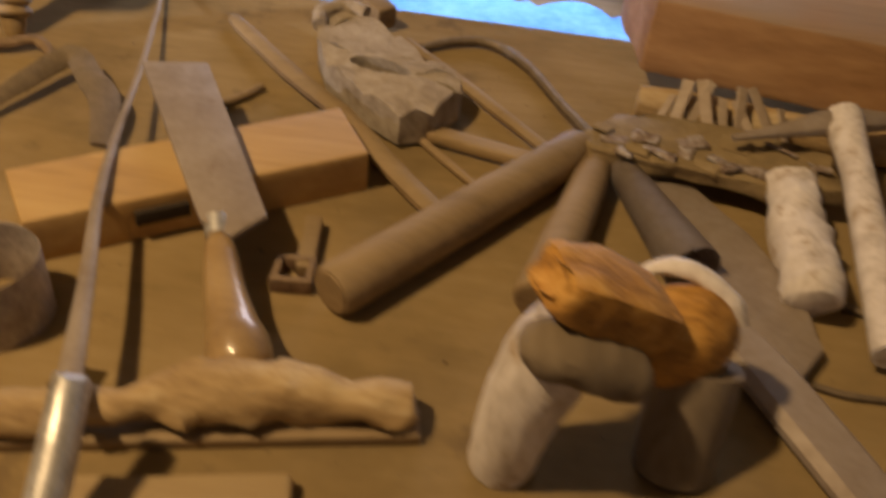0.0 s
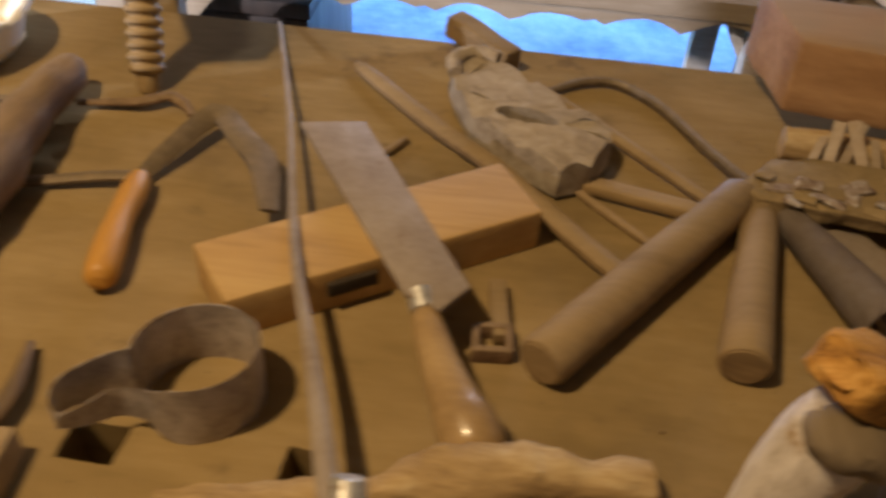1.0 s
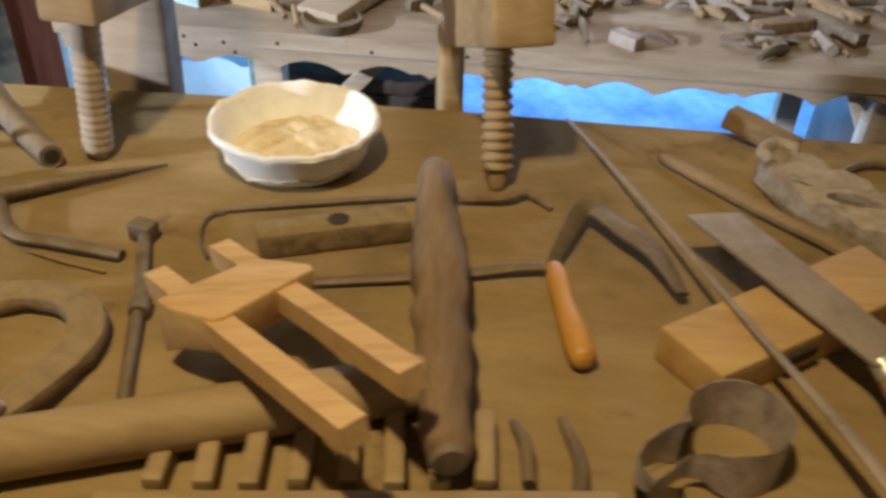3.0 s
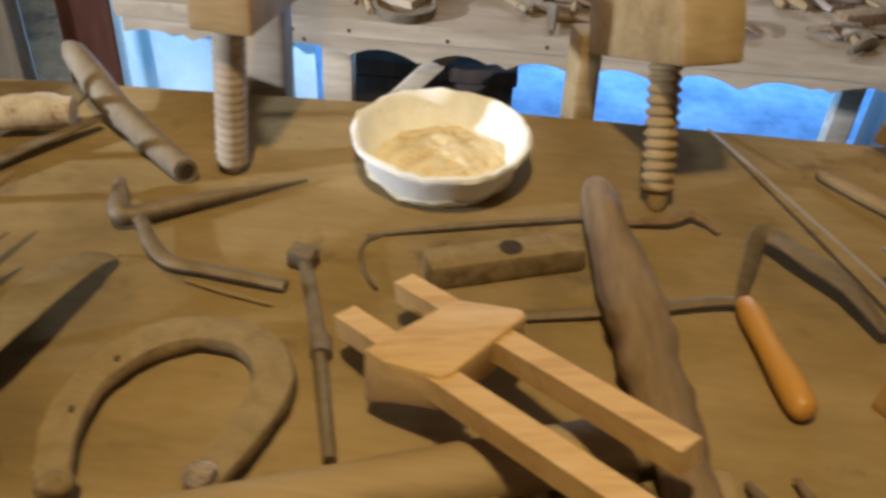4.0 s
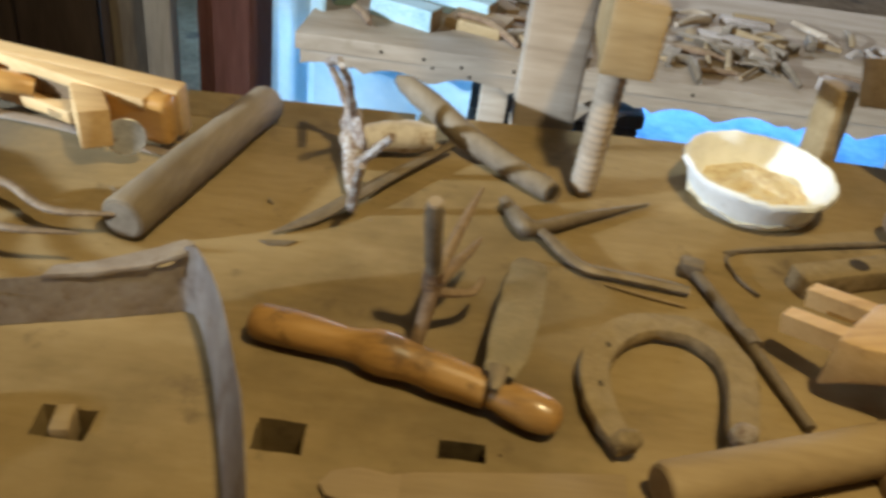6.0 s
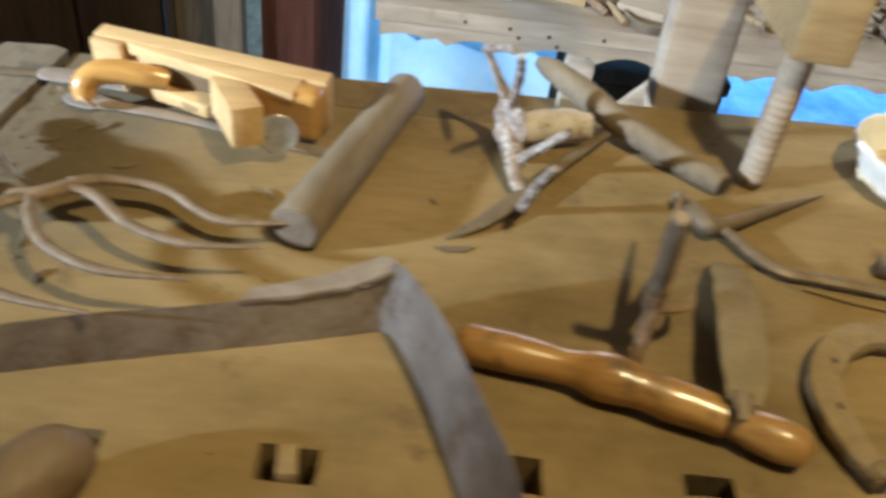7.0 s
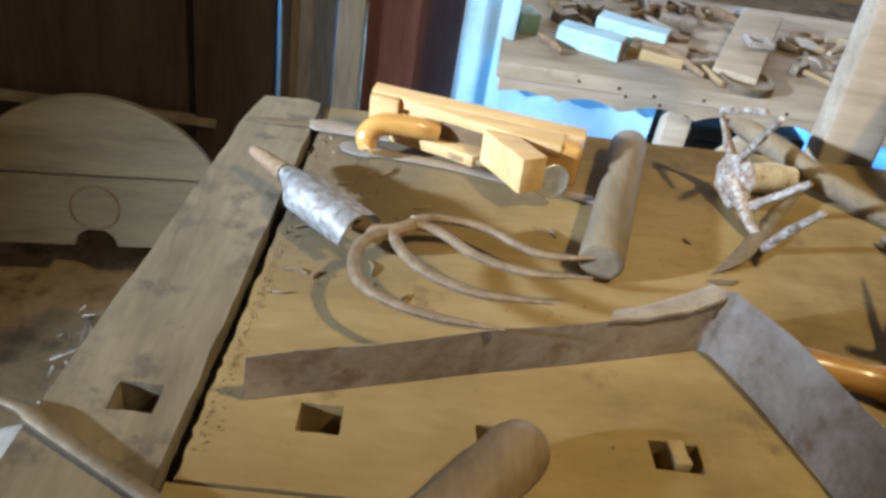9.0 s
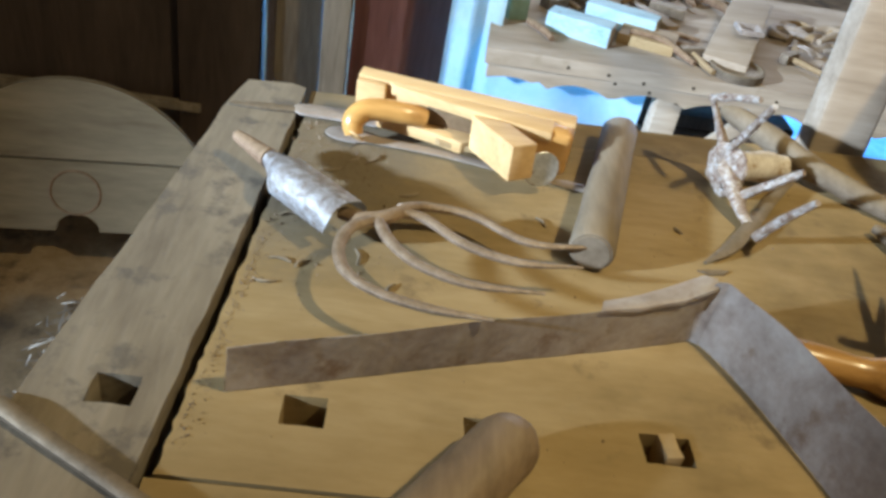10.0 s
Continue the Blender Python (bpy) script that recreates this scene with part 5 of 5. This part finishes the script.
part("sole_edge", plane_part(prism([(-0.104, 0.0088), (-0.100, -0.003), (-0.030, -0.010), (0.006, -0.018), (0.018, -0.010), (0.020, 0.0088)], 0.001, 0.017, 0.002)), PALE, c, "pale lower edge")
# body is solid here; a dark block gives the mouth's shade
part("mouth", plane_part(obox(-0.006, 0.0076, 0.031, 0.074, 0.004, 0.029, bev=0.001)), DARK_WOOD, c, "dark block for the shade in the mouth's hollow")
part("tote", plane_part(tube([(-0.116, -0.046, 0.013, 0.0105), (-0.120, -0.038, 0.026, 0.0135), (-0.110, -0.026, 0.036, 0.0135), (-0.088, -0.017, 0.037, 0.0135), (-0.064, -0.010, 0.034, 0.0130), (-0.044, -0.001, 0.028, 0.012)], 18, 28)), HONEY, c, "rounded honey-coloured handle")
part("tote_end", plane_part(lathe([(0, 0.0125), (0.002, 0.0120), (0.003, 0.010)], along((-0.1158, -0.0458, 0.0135), (-0.120, -0.056, 0.004)), 20)), PALE, c, "pale cut end of the handle")
part("wedge", obox(0.312, 0.388, 0.045, 0.032, 0.088, 0.042, 28, -5, 0, bev=0.002), PALE, c, "pale square wedge")
part("iron", lathe([(0, 0.0205), (0.003, 0.021), (0.0035, 0.0205)], pose(0.357, 0.366, 0.036, 84, 0, 18), 32), STEEL, c, "bright rounded end of the plane iron")

c = thing("long_spatula", (0.2, 0.44, 0), "long thin iron spatula with a rounded end", "spatula")
part("blade", tube([(0.112, 0.449, 0.003, 0.007), (0.122, 0.445, 0.003, 0.0145), (0.145, 0.440, 0.003, 0.0155), (0.170, 0.436, 0.004, 0.0095), (0.25, 0.424, 0.005, 0.0075), (0.33, 0.405, 0.005, 0.0075), (0.418, 0.388, 0.005, 0.008)], 10, 34, 0.2), GREY_IRON, c)
c = thing("flat_file", (0.04, 0.478, 0.004), "flat rusty file across the end board", "file")
part("tang", tube([(-0.010, 0.474, 0.007, 0.003), (0.03, 0.477, 0.007, 0.0075), (0.068, 0.480, 0.007, 0.0068)], 8, 10, 0.35, square=0.5), IRON, c)
part("blade", tube([(0.066, 0.480, 0.007, 0.006), (0.078, 0.482, 0.007, 0.0125), (0.11, 0.482, 0.007, 0.0135), (0.17, 0.478, 0.007, 0.0125)], 8, 14, 0.3, square=0.6), GREY_IRON, c)

log("round_billet", (0.400, 0.232, 0.0235), (0.476, 0.512, 0.0235), 0.0235, 0.0225, GREY_WOOD, "dusty grey-brown round billet", "billet", 0.06)
single("round_ended_billet", tube([(0.314, -0.016, 0.025, 0.004), (0.311, -0.020, 0.025, 0.014), (0.306, -0.026, 0.025, 0.0205), (0.299, -0.035, 0.026, 0.0248), (0.288, -0.049, 0.026, 0.026), (0.222, -0.135, 0.026, 0.026)], 26, 40, 1, 0.04, 50), DARK_WOOD, (0.26, -0.08, 0), "smooth dark brown round-ended billet", "billet")
single("iron_poker", tube([(-0.10, -0.02, 0.006, 0.003), (-0.070, -0.032, 0.010, 0.0055), (-0.056, -0.041, 0.010, 0.0075), (-0.01, -0.068, 0.009, 0.0068), (0.05, -0.102, 0.008, 0.007), (0.13, -0.15, 0.008, 0.007)], 9, 24, 0.8), IRON, (0.0, -0.07, 0.004), "thin dark iron poker across the bench's corner", "poker")

# bits of twig and bark under the fork
rnd = random.Random(12)
for x, y in ((0.098, 0.185), (0.117, 0.183), (0.090, 0.152), (0.168, 0.205), (0.204, 0.160), (0.095, 0.262), (0.150, 0.390), (0.172, 0.398), (0.125, 0.360), (0.215, 0.330), (0.36, 0.31), (0.52, 0.33), (0.47, 0.20)):
    a, l = rnd.uniform(0, 6.28), rnd.uniform(0.006, 0.014)
    dx, dy = l * math.cos(a), l * math.sin(a)
    single("twig_bit", tube([(x - dx, y - dy, 0.0015, 0.0012), (x + dy * 0.25, y - dx * 0.25, 0.0022, 0.0019), (x + dx, y + dy, 0.0015, 0.001)], 6, 7, 0.8, 0.3, 200), GREY_WOOD, (x, y, 0), "small curled bit of bark on the bench", "bark", "bark bits on the bench")

# ---- clutter on the second bench ----
TOP2 = B2Z
CL = "tools on the second bench"


def long_block(at, sx, sy, h, turn, label):
    c = thing("long_block", (*at, TOP2), label, "block", CL)
    # the body's blue is daylight painted into the wood
    part("body", rough(cut(obox(at[0], at[1], TOP2 + h / 2, sx, sy, h, turn, bev=0.003), 2), 0.0016, 40), PALE_BLUE, c)
    a = radians(turn)
    x, y = at[0] + sx / 2 * math.cos(a), at[1] + sx / 2 * math.sin(a)
    part("end_grain", rough(cut(obox(x, y, TOP2 + h / 2, 0.004, sy * 0.92, h * 0.92, turn, bev=0.001), 2), 0.001, 60), BROWN, c, "brown sawn end")


long_block((0.585, 1.40), 0.15, 0.055, 0.045, -24, "block tinted pale blue for the daylight on it")
long_block((0.70, 1.50), 0.17, 0.06, 0.045, -24, "block between offcuts, tinted pale blue for daylight")
single("wooden_tray", obox(0.75, 1.42, TOP2 + 0.012, 0.13, 0.10, 0.024, -20, bev=0.003), TAN, (0.75, 1.42, TOP2), "tan wooden block between boxes", "block", CL)
single("grey_plank", rough(cut(obox(0.985, 1.50, TOP2 + 0.03, 0.10, 0.42, 0.028, -24, 4, 0, bev=0.004), 2), 0.001, 20), OLD_BENCH, (0.985, 1.5, TOP2), "grey plank lying aslant over the bench", "plank", CL)
c = thing("square_bracket", (0.985, 1.45, TOP2 + 0.045), "small square iron bracket lying on the plank", "frame", CL)
for dx, dy, a, b in ((0, -0.025, 0.05, 0.008), (0, 0.025, 0.05, 0.008), (-0.025, 0, 0.008, 0.058), (0.025, 0, 0.008, 0.058)):
    part("side", obox(0.985 + dx, 1.45 + dy, TOP2 + 0.058, a, b, 0.012, bev=0.002), GREY_IRON, c)
single("sieve", lathe([(0, 0.06), (0.018, 0.062), (0.02, 0.056), (0.012, 0.05)], pose(0.93, 1.305, TOP2 + 0.002), 28), IRON, (0.93, 1.305, TOP2), "round dark wire sieve at the bench's edge", "sieve", CL)
single("green_tin", obox(0.435, 1.47, TOP2 + 0.025, 0.05, 0.07, 0.05, 20, bev=0.006), GREEN, (0.435, 1.47, TOP2), "small green painted tin at the bench corner", "tin", CL)
single("bent_bar", tube([(0.47, 1.42, TOP2 + 0.01, 0.008), (0.50, 1.37, TOP2 + 0.012, 0.009), (0.515, 1.33, TOP2 + 0.01, 0.007)], 8, 10), RUST, (0.49, 1.38, TOP2), "rusty bent bar beside a box", "bar", CL)
single("bent_bar", tube([(0.70, 1.40, TOP2 + 0.03, 0.006), (0.76, 1.385, TOP2 + 0.03, 0.008), (0.81, 1.345, TOP2 + 0.016, 0.008), (0.835, 1.31, TOP2 + 0.01, 0.006)], 8, 14), RUST, (0.77, 1.37, TOP2), "rusty curved bar leaning on a box", "bar", CL)
rnd = random.Random(21)
for i in range(112):
    x, y = rnd.uniform(0.85, 2.3), rnd.uniform(1.29, 1.7)
    if i < 8:
        x, y = rnd.uniform(0.8, 1.1), rnd.uniform(1.45, 1.8)
    if i >= 84:
        x, y = rnd.uniform(0.46, 0.86), rnd.uniform(1.38, 1.80)
        if abs((y - 1.44) + 0.44 * (x - 0.64)) < 0.10 and x < 0.80:
            y += 0.17
    if abs(x - 0.985) < 0.13 and y < 1.7:
        x += 0.28
    a, l = rnd.uniform(0, 3.14), rnd.uniform(0.05, 0.14)
    dx, dy, r = l * math.cos(a) / 2, l * math.sin(a) / 2, rnd.uniform(0.006, 0.013)
    z = TOP2 + r
    kind = i % 5
    mat = (RUST, IRON, GREY_IRON, BROWN, OLD_BENCH)[rnd.randrange(5)]
    at = (x, y, TOP2)
    if kind == 0:
        single("iron_hook", tube([(x - dx, y - dy, z, r * 0.6), (x, y, z + 0.006, r), (x + dx, y + dy, z, r), (x + dx - dy * 0.7, y + dy + dx * 0.7, z, r * 0.9), (x + dx * 0.3 - dy, y + dy * 0.3 + dx, z, r * 0.5)], 8, 20), mat, at, "dusty iron hook in the bench clutter", "hook", CL)
    elif kind == 1:
        single("wood_offcut", rough(cut(obox(x, y, TOP2 + r * 1.2, l, 0.035, r * 2.4, math.degrees(a), bev=0.003), 1), 0.001, 30), mat, at, "rough wood offcut in the bench clutter", "offcut", CL)
    elif kind == 2:
        single("short_rod", tube([(x - dx, y - dy, z, r), (x + dx, y + dy, z, r * 0.8)], 10), mat, at, "short dusty rod in the bench clutter", "rod", CL)
    elif kind == 3:
        c = thing("old_hammer", at, "old dusty hammer in the bench clutter", "hammer", CL)
        part("shaft", tube([(x - dx, y - dy, z, r * 0.7), (x + dx, y + dy, z + 0.004, r * 0.8)], 10), BROWN, c)
        part("head", obox(x + dx, y + dy, z + 0.006, 0.02, 0.06, 0.022, math.degrees(a), bev=0.003), IRON, c)
    else:
        single("iron_strap", tube([(x - dx, y - dy, z, r), (x - dx * 0.2, y - dy * 0.2, z + 0.012, r), (x + dx, y + dy, z, r)], 8, 14, 0.3, square=0.5), mat, at, "bent iron strap in the bench clutter", "strap", CL)
# fittings lying on the floor between the benches
c = thing("folding_stand", (0.48, 1.0, GROUND), "dark folding iron stand between the benches", "stand")
for a, b in (((0.44, 0.92, GROUND), (0.50, 0.98, -0.27)), ((0.58, 0.98, GROUND), (0.47, 0.96, -0.25)), ((0.47, 0.97, -0.25), (0.60, 1.02, -0.36))):
    part("bar", tube([(*a, 0.008), (*b, 0.008)], 8), IRON, c)
